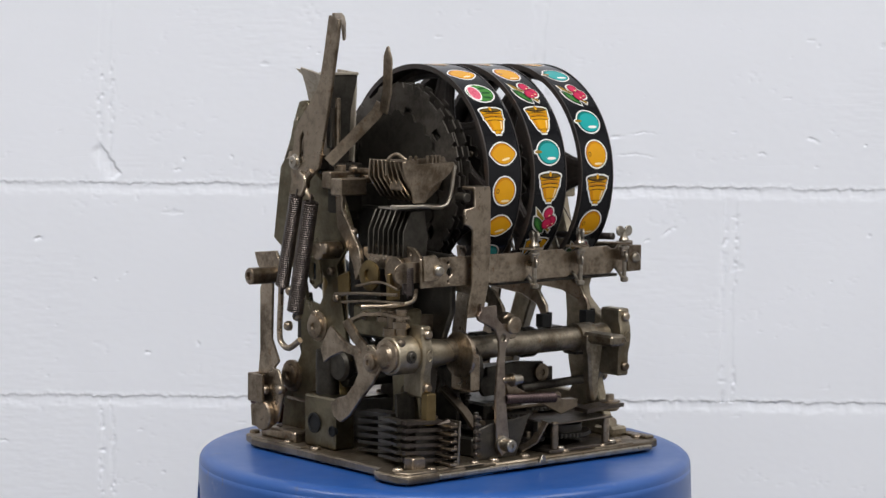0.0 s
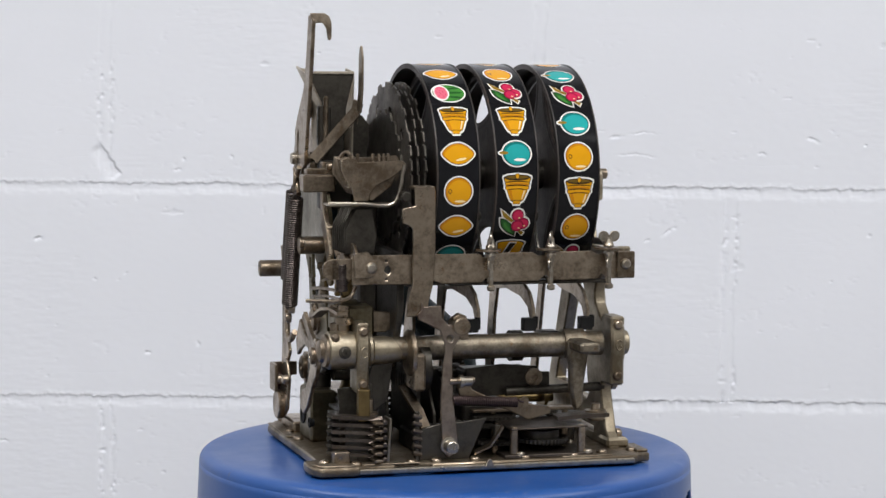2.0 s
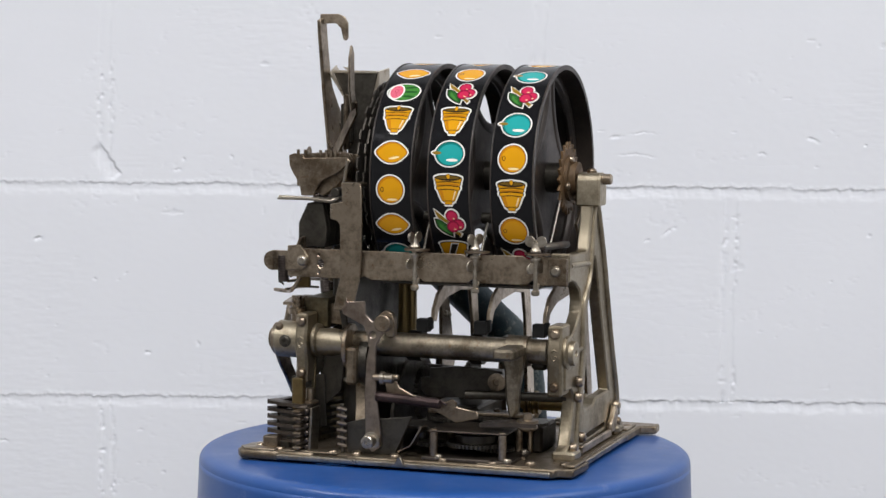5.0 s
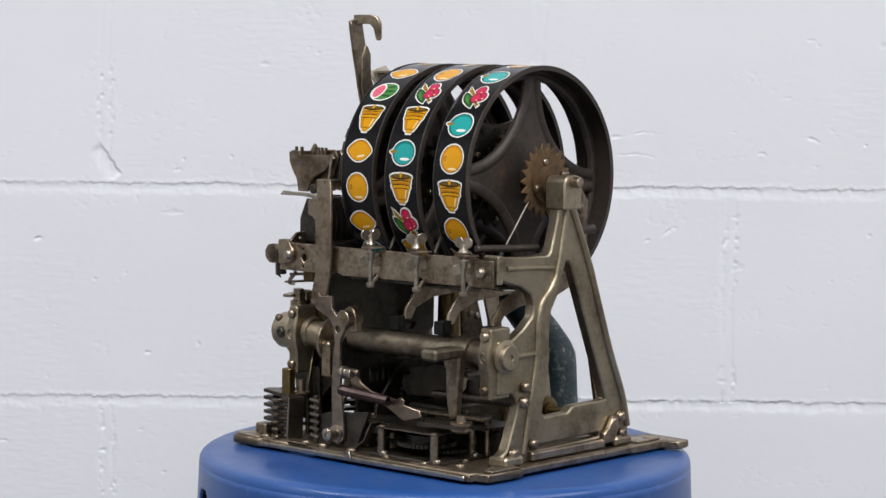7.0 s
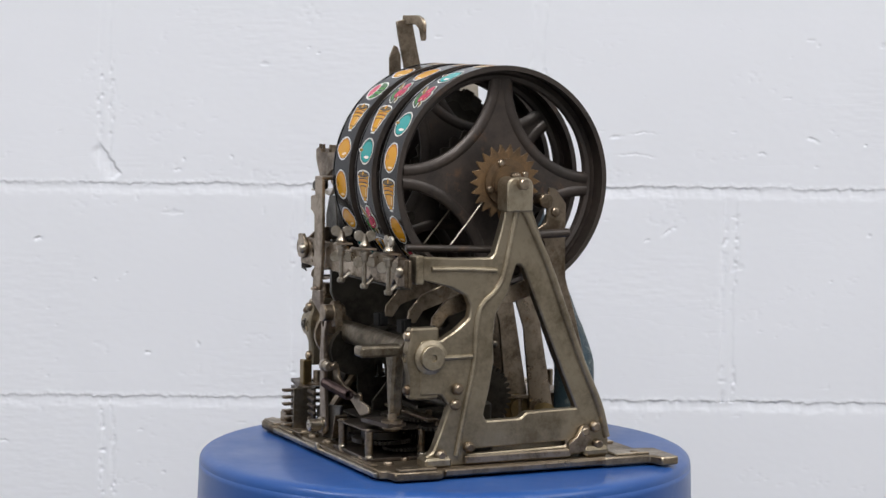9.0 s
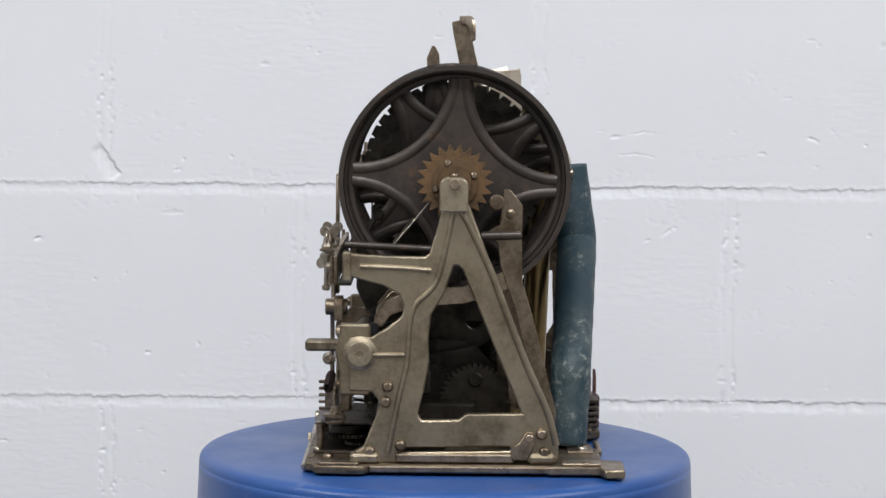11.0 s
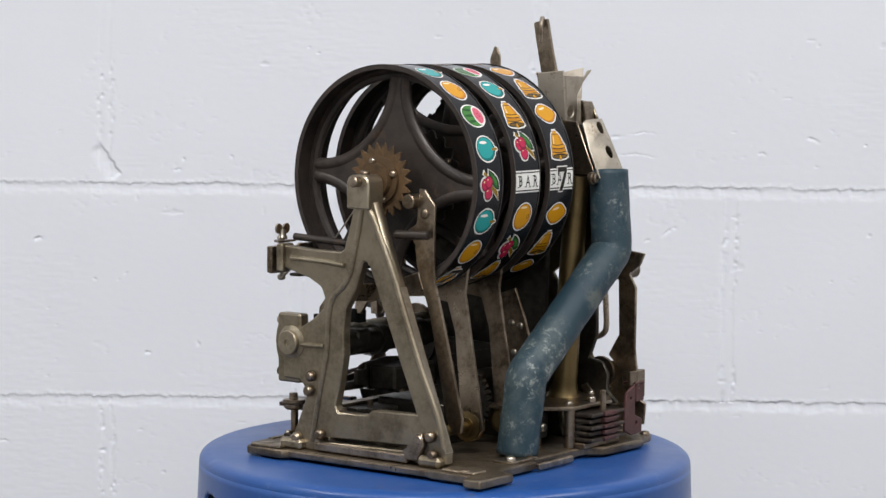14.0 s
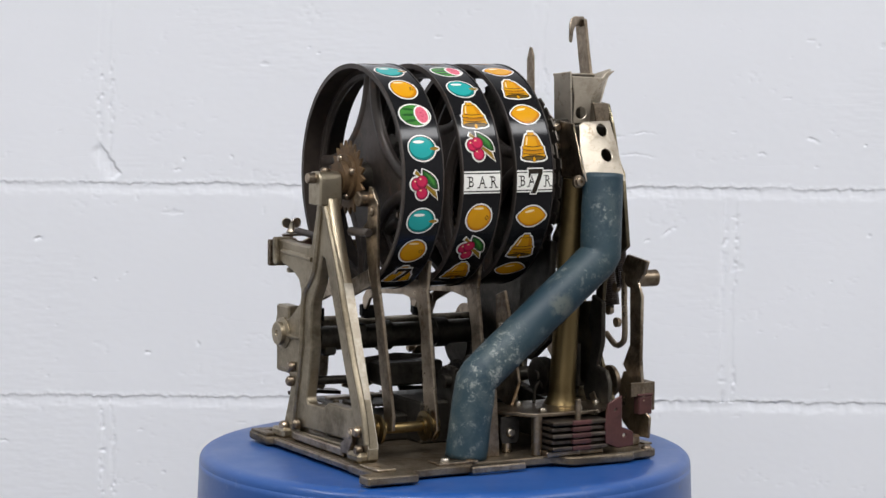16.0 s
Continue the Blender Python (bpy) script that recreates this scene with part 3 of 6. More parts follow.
def symbol(kind, reel, xc, degrees, size=1.0):
    """A printed symbol that follows the reel's curve."""
    phi = radians(degrees)
    bm = bmesh.new()
    mats = []

    def slot(m):
        if m not in mats:
            mats.append(m)
        return mats.index(m)

    def flat(pts, m, lift):
        cx = sum(q[0] for q in pts) / len(pts)
        cy = sum(q[1] for q in pts) / len(pts)
        k = slot(m)
        rings = []
        for s in (0.34, 0.67, 1.0):
            rings.append([bm.verts.new(on_reel(xc, phi, (cx + (x - cx) * s) * 0.001 * size, (cy + (y - cy) * s) * 0.001 * size, lift)) for x, y in pts])
        c = bm.verts.new(on_reel(xc, phi, cx * 0.001 * size, cy * 0.001 * size, lift))
        n = len(pts)
        for i in range(n):
            bm.faces.new((c, rings[0][i], rings[0][(i + 1) % n])).material_index = k
            for A, B in zip(rings, rings[1:]):
                bm.faces.new((A[i], B[i], B[(i + 1) % n], A[(i + 1) % n])).material_index = k

    def word(w, s, m, lift, sx=1.0, dx=0.0):
        vs, fs = text_outline(w, s)
        k = slot(m)
        made = [bm.verts.new(on_reel(xc, phi, x * sx + dx, y, lift)) for x, y in vs]
        for q in fs:
            bm.faces.new([made[i] for i in q]).material_index = k

    if kind == "seven_bell":
        for i, (pts, m) in enumerate(layers("bell")[:4]):
            flat(pts, m, 0.0003 + 0.00009 * i)
    if kind in ("bar", "seven", "seven_bell"):
        def rect(h, w=17.4, n=6):
            top = [(-w + 2 * w * i / n, h) for i in range(n + 1)]
            side = [(w, h * k) for k in (0.6, 0.2, -0.2, -0.6)]
            return top + side + [(x, -y) for x, y in top[::-1]] + [(-x, -y) for x, y in side]
        if kind != "seven_bell":
            flat(rect(9.0), WHITE, 0.0003)
        for e in () if kind == "seven_bell" else (7.3, -7.3):
            flat([(-17.2, e + 0.45), (17.2, e + 0.45), (17.2, e - 0.45), (-17.2, e - 0.45)], INK, 0.0005)
        def slab_letter(ch, dx):
            word(ch, 0.0125, INK, 0.0006, 0.74, dx)
            for x0, x1, y in {"B": ((-3.9, -1.4, -4.3), (-3.9, -1.4, 4.3)), "A": ((-4.6, -1.9, -4.3), (1.9, 4.6, -4.3)), "R": ((-3.9, -1.2, -4.3), (-3.9, -1.4, 4.3), (1.6, 4.4, -4.3))}[ch]:
                o = dx * 1000
                flat([(o + x0, y + 0.4), (o + x1, y + 0.4), (o + x1, y - 0.4), (o + x0, y - 0.4)], INK, 0.00062)

        if kind == "bar":
            for ch, dx in (("B", -0.0105), ("A", 0.0), ("R", 0.0105)):
                slab_letter(ch, dx)
        else:
            for ch, dx in () if kind == "seven_bell" else (("B", -0.0118), ("A", -0.0032), ("R", 0.0120)):
                slab_letter(ch, dx)
            for grow_by, lift, m in ((1.35, 0.0008, WHITE), (1.0, 0.0011, INK)):
                e = 0.9 if grow_by > 1 else 0.0
                quads = [[(-6.5 - e, 10 + e), (7 + e, 10 + e), (7 + e, 6 - e), (-6.5 - e, 6 - e)], [(3.0 - e, 6.2 + e), (7 + e, 6.8 + e), (0.8 + e, -10 - e), (-4.2 - e, -10 - e)], [(-6.5 - e, 6.5 + e), (-4.2 + e, 6.5 + e), (-5.0 + e, 2.8 - e), (-6.5 - e, 2.8 - e)]]
                for qd in quads:
                    flat([((a[0] * (1 - t) + b[0] * t), (a[1] * (1 - t) + b[1] * t)) for a, b in zip(qd, qd[1:] + qd[:1]) for t in (0, 0.33, 0.67)], m, lift)
    else:
        for i, (pts, m) in enumerate(layers(kind)):
            flat(pts, m, 0.0002 + 0.00004 * i)
    ob = part(kind + "_symbol", bm, mats, reel, "printed %s symbol" % kind.replace("_", " on "))
    return ob


REELS = [
    (-0.0235, [(-41.0, "plum"), (-23.0, "lemon"), (-4.8, "orange"), (13.9, "lemon"), (31.6, "bell"), (49.2, "melon"), (66.4, "lemon"), (88.5, "orange"), (110, "lemon"), (127.5, "bell"), (145, "lemon"), (162.7, "bell"), (180.2, "seven"), (198.4, "lemon"), (216.2, "bell"), (234, "lemon")]),
    (0.0262, [(-39.2, "seven_bell"), (-21.3, "cherry"), (-4.0, "bell"), (13.9, "plum"), (31.6, "bell"), (49.2, "cherry"), (66.4, "orange"), (88.5, "bell"), (110, "melon"), (127.5, "plum"), (145, "bell"), (162.3, "cherry"), (180.2, "bar"), (198.4, "orange"), (216.2, "cherry"), (234, "bell")]),
    (0.0795, [(-42.6, "cherry"), (-24.5, "orange"), (-6.2, "bell"), (12.2, "orange"), (29.9, "plum"), (47.5, "cherry"), (64.8, "plum"), (86, "orange"), (110, "plum"), (127.5, "orange"), (144.8, "melon"), (162.7, "plum"), (180.8, "cherry"), (199.0, "plum"), (216.8, "orange"), (235, "seven_bell")]),
]


def spoke_curve(turned, inset, n=14):
    """The curve that runs from one spoke round the hub to the next."""
    p = [(0.0830, 0.0085 - inset), (0.045 - inset, 0.008 - inset), (0.008 - inset, 0.045 - inset), (0.0085 - inset, 0.0830)]
    out = []
    for i in range(n + 1):
        t = i / n
        k = ((1 - t) ** 3, 3 * t * (1 - t) ** 2, 3 * t * t * (1 - t), t ** 3)
        x, y = (sum(a * q[c] for a, q in zip(k, p)) for c in (0, 1))
        c, s = math.cos(radians(turned)), math.sin(radians(turned))
        out.append((RC[0] + x * c - y * s, RC[1] + x * s + y * c))
    return out


def wheel_opening(turned):
    """One of the rounded openings between the curved spokes."""
    a0 = math.degrees(math.atan2(0.0085, 0.0830))
    arc = [turned + 90 - a0 - (90 - 2 * a0) * i / 12 for i in range(1, 12)]
    return spoke_curve(turned, 0.0) + [(RC[0] + 0.0834 * math.cos(radians(a)), RC[1] + 0.0834 * math.sin(radians(a))) for a in arc]


SPOKES = (-3, 87, 177, 267)


def reel(thing, xc, symbols, spin):
    w = 0.0183
    n = 96
    bm = bmesh.new()
    prof = [(-w, RR - 0.0035), (-w, RR + 0.0005), (-w + 0.0012, RR + 0.0006), (-w + 0.0016, RR), (w - 0.0016, RR), (w - 0.0012, RR + 0.0006), (w, RR + 0.0005), (w, RR - 0.0035), (w - 0.002, RR - 0.0030), (-w + 0.002, RR - 0.0030)]
    rings = [[bm.verts.new((xc + a, RC[0] + r * math.cos(2 * math.pi * i / n), RC[1] + r * math.sin(2 * math.pi * i / n))) for i in range(n)] for a, r in prof]
    k = len(rings)
    for j in range(k):
        A, B = rings[j], rings[(j + 1) % k]
        for i in range(n):
            fc = bm.faces.new((A[i], A[(i + 1) % n], B[(i + 1) % n], B[i]))
            fc.material_index = 0 if j in (2, 3, 4) else 1
    band = part("reel", bm, [STRIP, BROWN], thing, "black reel band with printed fruit symbols")
    # pressed wheel with four curved spokes
    disc = plate(circle(*RC, RR - 0.0032, 72), "yz", xc - 0.0020, xc + 0.0038, [wheel_opening(m + spin) for m in SPOKES], 0.0005)
    part("wheel_disc", disc, BROWN, band)
    for m in SPOKES:
        path = [(xc + 0.0015, y, z) for y, z in spoke_curve(m + spin, 0.0035)]
        part("spoke_rib", sweep(path, [(c * 0.0040, s * 0.0052) for c, s in ring_section(1, 10)], up=(1, 0, 0)), BROWN, band)
    ring = [(xc + 0.001, RC[0] + 0.0856 * math.cos(2 * math.pi * i / 64), RC[1] + 0.0856 * math.sin(2 * math.pi * i / 64)) for i in range(65)]
    part("inner_ring", sweep(ring, [(c * 0.0036, s * 0.0042) for c, s in ring_section(1, 8)], up=(1, 0, 0), caps=False), BROWN, band)
    part("hub", rod((xc - 0.0245, *RC), (xc + 0.0245, *RC), 0.0125, 28), DARK, band)
    for a, kind in symbols:
        symbol(kind, band, xc, a)
    return band


# ---- the mechanism ----
def mechanism():
    M = new("slot_machine_mechanism")
    tagged(M, "old nickel-plated slot machine mechanism with three fruit reels", "machine")

    def P(name, bm, mat=STEEL, label="", under=None):
        return part(name, bm, mat, under or M, label)

    for (xc, syms), spin in zip(REELS, (15, 38, 0)):
        reel(M, xc, syms, spin)
    P("reel_axle", rod((-0.098, *RC), (0.138, *RC), 0.0045), STEEL)
    # base plate with its tabs and feet
    base = P("base_plate", plate([(-0.150, -0.096), (-0.149, -0.112), (-0.143, -0.1205), (-0.112, -0.121), (-0.110, -0.117), (-0.082, -0.117), (-0.080, -0.113), (-0.052, -0.113), (-0.050, -0.118), (0.125, -0.118), (0.127, -0.112), (0.139, -0.110), (0.141, -0.070), (0.134, -0.066), (0.134, 0.075), (0.137, 0.078), (0.137, 0.118),
                                  (0.151, 0.122), (0.150, 0.138), (0.106, 0.139), (0.102, 0.122), (0.050, 0.122), (0.044, 0.115), (-0.030, 0.116), (-0.042, 0.130), (-0.100, 0.131), (-0.104, 0.125), (-0.128, 0.122), (-0.131, 0.108), (-0.138, 0.100), (-0.138, -0.078), (-0.149, -0.083)], "xy", 0.0125, 0.0195, w=0.0012), GRIME, "pitted nickel-plated base plate")
    for x, y in ((-0.12, -0.1), (0.12, -0.1), (0.125, 0.125), (-0.115, 0.112)):
        P("foot", lathe([(0, 0.008), (0.001, 0.009), (0.0040, 0.009)], (x, y, 0.0107), (0, 0, 1), 16), DARK, under=base)
    P("corner_step", plate([(-0.148, -0.108), (-0.141, -0.119), (-0.114, -0.1195), (-0.112, -0.112), (-0.132, -0.104)], "xy", 0.0193, 0.0212, w=0.0006), GRIME, under=base)
    P("edge_land", box(-0.108, -0.060, -0.1155, -0.104, 0.0193, 0.0208, 0.0006), GRIME, under=base)
    P("edge_land", box(0.060, 0.104, -0.1165, -0.111, 0.0193, 0.0206, 0.0006), GRIME, under=base)
    P("edge_nib", plate([(-0.008, 0.0160), (0.000, 0.0160), (-0.0025, 0.0222), (-0.0050, 0.0222)], "xz", -0.1225, -0.1195, w=0.0004), BRIGHT, under=base)
    P("side_land", box(0.1160, 0.1330, 0.088, 0.120, 0.0193, 0.0215, 0.0008), GRIME, under=base)
    P("side_land", box(0.1290, 0.1390, -0.106, -0.074, 0.0193, 0.0218, 0.0008), GRIME, under=base)
    P("left_land", box(-0.1370, -0.1290, 0.030, 0.104, 0.0193, 0.0210, 0.0006), GRIME, under=base)
    P("front_lip", box(-0.112, 0.122, -0.121, -0.1165, 0.0132, 0.0175, 0.001), BRIGHT, under=base)
    P("edge_ridge", box(0.1325, 0.1365, -0.066, 0.098, 0.0135, 0.0188, 0.001), STEEL, under=base)
    P("rear_lip", box(0.0, 0.050, 0.1215, 0.126, 0.0125, 0.018, 0.001), STEEL, under=base)
    for x, y in ((-0.135, -0.097), (-0.112, -0.110), (-0.066, -0.108), (-0.045, -0.108), (-0.012, -0.108), (0.030, -0.110), (0.072, -0.110), (0.128, -0.095), (0.128, 0.108), (0.045, 0.112), (-0.05, 0.112), (0.10, -0.10), (-0.12, 0.12), (0.022, -0.1), (0.086, -0.08), (-0.129, 0.02), (-0.128, 0.06)):
        P("rivet", screw((x, y, 0.0195), (0, 0, 1), 0.0045, 0.003), STEEL, under=base)

    # gear train and housings over the base
    P("gear_housing", box(-0.012, 0.095, -0.048, -0.005, 0.0195, 0.042, 0.002), DARK)
    P("gear_housing", box(-0.052, -0.012, -0.09, -0.02, 0.0195, 0.036, 0.002), DARK)
    for x, y, z, r, n in ((0.020, -0.052, 0.0445, 0.018, 30), (0.055, -0.045, 0.047, 0.022, 40), (0.085, -0.05, 0.0435, 0.014, 24), (-0.025, -0.07, 0.0385, 0.014, 24), (0.012, -0.085, 0.028, 0.012, 20)):
        P("train_gear", plate(gear_outline(x, y, r, r + 0.002, n, point=0.2), "xy", z, z + 0.0025, w=0), DARK)
        P("gear_arbor", rod((x, y, 0.02), (x, y, z + 0.007), 0.0028), STEEL)
    P("train_bridge", box(0.0, 0.09, -0.062, -0.052, 0.050, 0.0525, 0.0006), STEEL)
    P("train_bridge", plate([(-0.045, -0.085), (0.012, -0.085), (0.018, -0.06), (-0.01, -0.05), (-0.045, -0.06)], "xy", 0.040, 0.042), DARK)
    P("flat_spring", strip([(-0.01, -0.1, 0.024), (0.002, -0.104, 0.030), (0.012, -0.106, 0.046)], 0.005, 0.0007, (0, 1, 0)), STEEL)
    P("block_nut", box(0.006, 0.011, -0.104, -0.098, 0.036, 0.046, 0.0006), DARK)

    # right-hand cast frame
    F0, F1 = 0.114, 0.124
    outline = [(-0.0076, 0.2309), (-0.0124, 0.2105), (-0.0189, 0.1887), (-0.0221, 0.1855), (-0.0538, 0.1859), (-0.0842, 0.1877), (-0.0841, 0.1695), (-0.0705, 0.1661), (-0.0559, 0.1623), (-0.0431, 0.1557), (-0.0390, 0.1466), (-0.0407, 0.1375), (-0.0520, 0.1282), (-0.0647, 0.1207), (-0.0829, 0.1203), (-0.0827, 0.0773), (-0.0644, 0.0768), (-0.0575, 0.0677), (-0.0607, 0.0571), (-0.0710, 0.0316), (-0.0797, 0.0268), (-0.0805, 0.0185), (0.0860, 0.0221), (0.0859, 0.0326), (0.0123, 0.2280)]
    opening = [(0.0006, 0.1791), (-0.0025, 0.1700), (-0.0069, 0.1563), (-0.0172, 0.1397), (-0.0193, 0.1197), (-0.0186, 0.1014), (-0.0225, 0.0785), (-0.0274, 0.0587), (-0.0242, 0.0537), (0.0054, 0.0543), (0.0113, 0.0590), (0.0561, 0.0599), (0.0074, 0.1756), (0.0042, 0.1791)]
    slit = [(-0.0413, 0.0318), (0.0474, 0.0337), (0.0474, 0.0295), (-0.0413, 0.0276)]
    frame_r = P("side_frame", plate(outline, "yz", F0, F1, [opening, slit], 0.0012), CAST, "cast A-shaped side frame with raised ribs")
    P("frame_boss", plate([(-0.0112, 0.222), (0.0112, 0.222), (0.0115, 0.243), (0.0100, 0.2472), (0.0065, 0.2495), (-0.0065, 0.2495), (-0.0100, 0.2472), (-0.0115, 0.243)], "yz", 0.1105, 0.131, w=0.0016), CAST, under=frame_r)
    P("boss_pin", rod((0.128, *RC), (0.1345, *RC), 0.0036), DARK, under=frame_r)
    P("boss_screw", screw((0.121, 0.0, 0.2495), (0, 0, 1), 0.0042, 0.0035), STEEL, under=frame_r)

    def rib(pts, r=0.0024, x=0.1242):
        ys = smooth_path([(x, a, b) for a, b in pts], 5)
        return sweep(ys, [(c * r, s * r) for c, s in ring_section(1, 10)], up=(1, 0, 0))

    P("rib", rib([(0.0001, 0.2252), (-0.0063, 0.1925), (-0.0120, 0.1698), (-0.0187, 0.1583), (-0.0304, 0.1468), (-0.0348, 0.1285), (-0.0364, 0.1011), (-0.0443, 0.0643), (-0.0513, 0.0274)]), CAST, under=frame_r)
    P("rib", rib([(0.0051, 0.2243), (0.0125, 0.2118), (0.0300, 0.1750), (0.0439, 0.1390), (0.0602, 0.0983), (0.0765, 0.0622), (0.0841, 0.0349)], 0.0030), CAST, under=frame_r)
    P("rib", rib([(-0.0175, 0.1752), (-0.0424, 0.1770), (-0.0742, 0.1779)], 0.0022), CAST, under=frame_r)
    P("rib", rib([(-0.0382, 0.1070), (-0.0510, 0.1068), (-0.0646, 0.1065)], 0.0022), CAST, under=frame_r)
    P("arm_end", box(0.1115, 0.1275, -0.0885, -0.0815, 0.166, 0.189, 0.0012), CAST, under=frame_r)
    P("frame_foot", box(0.112, 0.1315, -0.081, -0.058, 0.0195, 0.0275, 0.002), CAST, under=frame_r)
    P("frame_foot", box(0.112, 0.1315, 0.061, 0.084, 0.0195, 0.0285, 0.003), CAST, under=frame_r)
    P("lower_strip", box(0.1245, 0.129, -0.045, 0.050, 0.0205, 0.0275, 0.0012), STEEL, under=frame_r)
    P("strip_end", plate([(0.0474, 0.0318), (0.0542, 0.0366), (0.0595, 0.0458), (0.0654, 0.0459), (0.0677, 0.0368), (0.0611, 0.0243), (0.0475, 0.0240)], "yz", 0.1248, 0.1295), STEEL, under=frame_r)
    for q in [(0.1260, -0.0411, 0.0340), (0.1260, 0.0623, 0.0407), (0.1260, 0.0722, 0.0441), (0.1260, 0.0747, 0.0295), (0.1260, -0.0515, 0.0814), (0.1260, -0.0532, 0.0690), (0.1260, -0.0657, 0.0289)]:
        P("frame_screw", screw(q, (1, 0, 0), 0.0046, 0.0042), STEEL, under=frame_r)

    P("worn_edge", strip([(0.119, 0.0375, 0.1605), (0.119, 0.0855, 0.0315)], 0.0046, 0.0006, (1, 0, 0)), WORN_EDGE, "bare worn strut edge", under=frame_r)
    # round sprocket and the discs on the reel axle
    P("sprocket", plate(gear_outline(*RC, 0.0248, 0.0308, 22, point=0.04), "yz", 0.0992, 0.1014, [], 0.0003), RUST, "rusty toothed sprocket")
    P("sprocket_hub", lathe([(0, 0.019), (0.003, 0.019), (0.0035, 0.014), (0.0085, 0.0135)], (0.1014, *RC), (1, 0, 0), 28), RUST)
    for a in (20, 110, 200, 290):
        P("hub_rivet", screw((0.1044, RC[0] + 0.0165 * math.cos(radians(a)), RC[1] + 0.0165 * math.sin(radians(a))), (1, 0, 0), 0.003, 0.0025), STEEL)
    for x in (-0.0022, 0.0475):
        P("reel_sprocket", plate(gear_outline(*RC, 0.037, 0.0415, 20, point=0.12), "yz", x - 0.0012, x + 0.0012, [], 0.0003), DARK)
        P("reel_sprocket", plate(gear_outline(*RC, 0.024, 0.029, 18, point=0.12), "yz", x + 0.003, x + 0.0055, [], 0.0003), DARK)
        for k in range(6):
            c = radians(25 + 60 * k)
            P("stop_pin", rod((x - 0.002, RC[0] + 0.033 * math.cos(c), RC[1] + 0.033 * math.sin(c)), (x + 0.005, RC[0] + 0.033 * math.cos(c), RC[1] + 0.033 * math.sin(c)), 0.003, 10), STEEL)
        P("detent_roller", rod((x - 0.002, -0.062, 0.2135), (x + 0.0065, -0.062, 0.2135), 0.0046), DARK)
        P("detent_spring", wire([(x + 0.004, -0.062, 0.2135), (x + 0.003, -0.070, 0.200), (x + 0.003, -0.078, 0.186)], 0.0012), DARK)
    for x, r in ((-0.0605, 0.052), (-0.0555, 0.055), (-0.0495, 0.058), (-0.0435, 0.060)):
        P("ratchet_disc", plate(gear_outline(*RC, r, r + 0.004, 20, point=0.15), "yz", x - 0.001, x + 0.001, w=0), DARK)
    discs = (-0.0585, -0.0525, -0.0465)
    for k, x in enumerate(discs):
        sk = [(q * 7 + k * 3) % 40 for q in range(9)]
        holes = []
        for j in range(8):
            a = radians(20 + j * 41 + 13 * k)
            c, s = math.cos(a), math.sin(a)
            r = 0.055 + 0.006 * ((j + k) % 2)
            y0, z0 = RC[0] + r * c, RC[1] + r * s
            holes.append([(y0 + u * c * 0.0028 - v * s * 0.0042, z0 + u * s * 0.0028 + v * c * 0.0042) for u, v in ((-1.5, -1.2), (1.3, -1), (1.5, 1.2), (-1.3, 1))])
        P("payout_disc", plate(gear_outline(*RC, 0.0745, 0.0785, 40, sk, 0.34), "yz", x - 0.0007, x + 0.0007, holes, 0.0), DISC, "dark notched payout disc")

    # front cross bar with its wing-nut hooks
    bar_out = [(-0.1123, 0.1859), (-0.0061, 0.1859), (-0.0029, 0.1832), (0.0012, 0.1832), (0.0053, 0.1864), (0.0396, 0.1863), (0.0442, 0.1836), (0.0497, 0.1836), (0.0543, 0.1864), (0.0900, 0.1867), (0.0955, 0.1840), (0.1001, 0.1841), (0.1037, 0.1869), (0.1276, 0.1857), (0.1279, 0.1636), (0.1041, 0.1634), (0.0994, 0.1680), (0.0940, 0.1633), (0.0559, 0.1630), (0.0504, 0.1675), (0.0445, 0.1629), (0.0069, 0.1625), (0.0014, 0.1671), (-0.0036, 0.1624), (-0.0380, 0.1621), (-0.0449, 0.1648), (-0.0517, 0.1620), (-0.1122, 0.1624)]
    bar_holes = [[(-0.0862, 0.1732), (-0.0848, 0.1765), (-0.0825, 0.1774), (-0.0802, 0.1756), (-0.0802, 0.1719), (-0.0829, 0.1700)], [(-0.0853, 0.1824), (-0.0835, 0.1824), (-0.0835, 0.1801), (-0.0853, 0.1801)], [(-0.0852, 0.1677), (-0.0834, 0.1677), (-0.0834, 0.1654), (-0.0852, 0.1654)]]
    bar = P("cross_bar", plate(bar_out, "xz", -0.0955, -0.0925, bar_holes), STEEL, "long plated front bar with notches")
    P("bar_flange", box(-0.03, 0.105, -0.0928, -0.082, 0.160, 0.1625, 0.0006), DARK, under=bar)
    P("bar_tab", box(0.112, 0.1275, -0.0985, -0.0955, 0.164, 0.186, 0.0008), STEEL, under=bar)
    P("bar_tab", plate([(-0.1112, 0.1881), (-0.0998, 0.1891), (-0.0929, 0.1795), (-0.0938, 0.1712), (-0.0997, 0.1680), (-0.1111, 0.1679)], "xz", -0.0985, -0.0957), STEEL, under=bar)
    for q in [(-0.0974, -0.0985, 0.1763), (0.1187, -0.0985, 0.1759)]:
        P("bar_screw", screw(q, (0, -1, 0), 0.0046, 0.004), BRIGHT, under=bar)
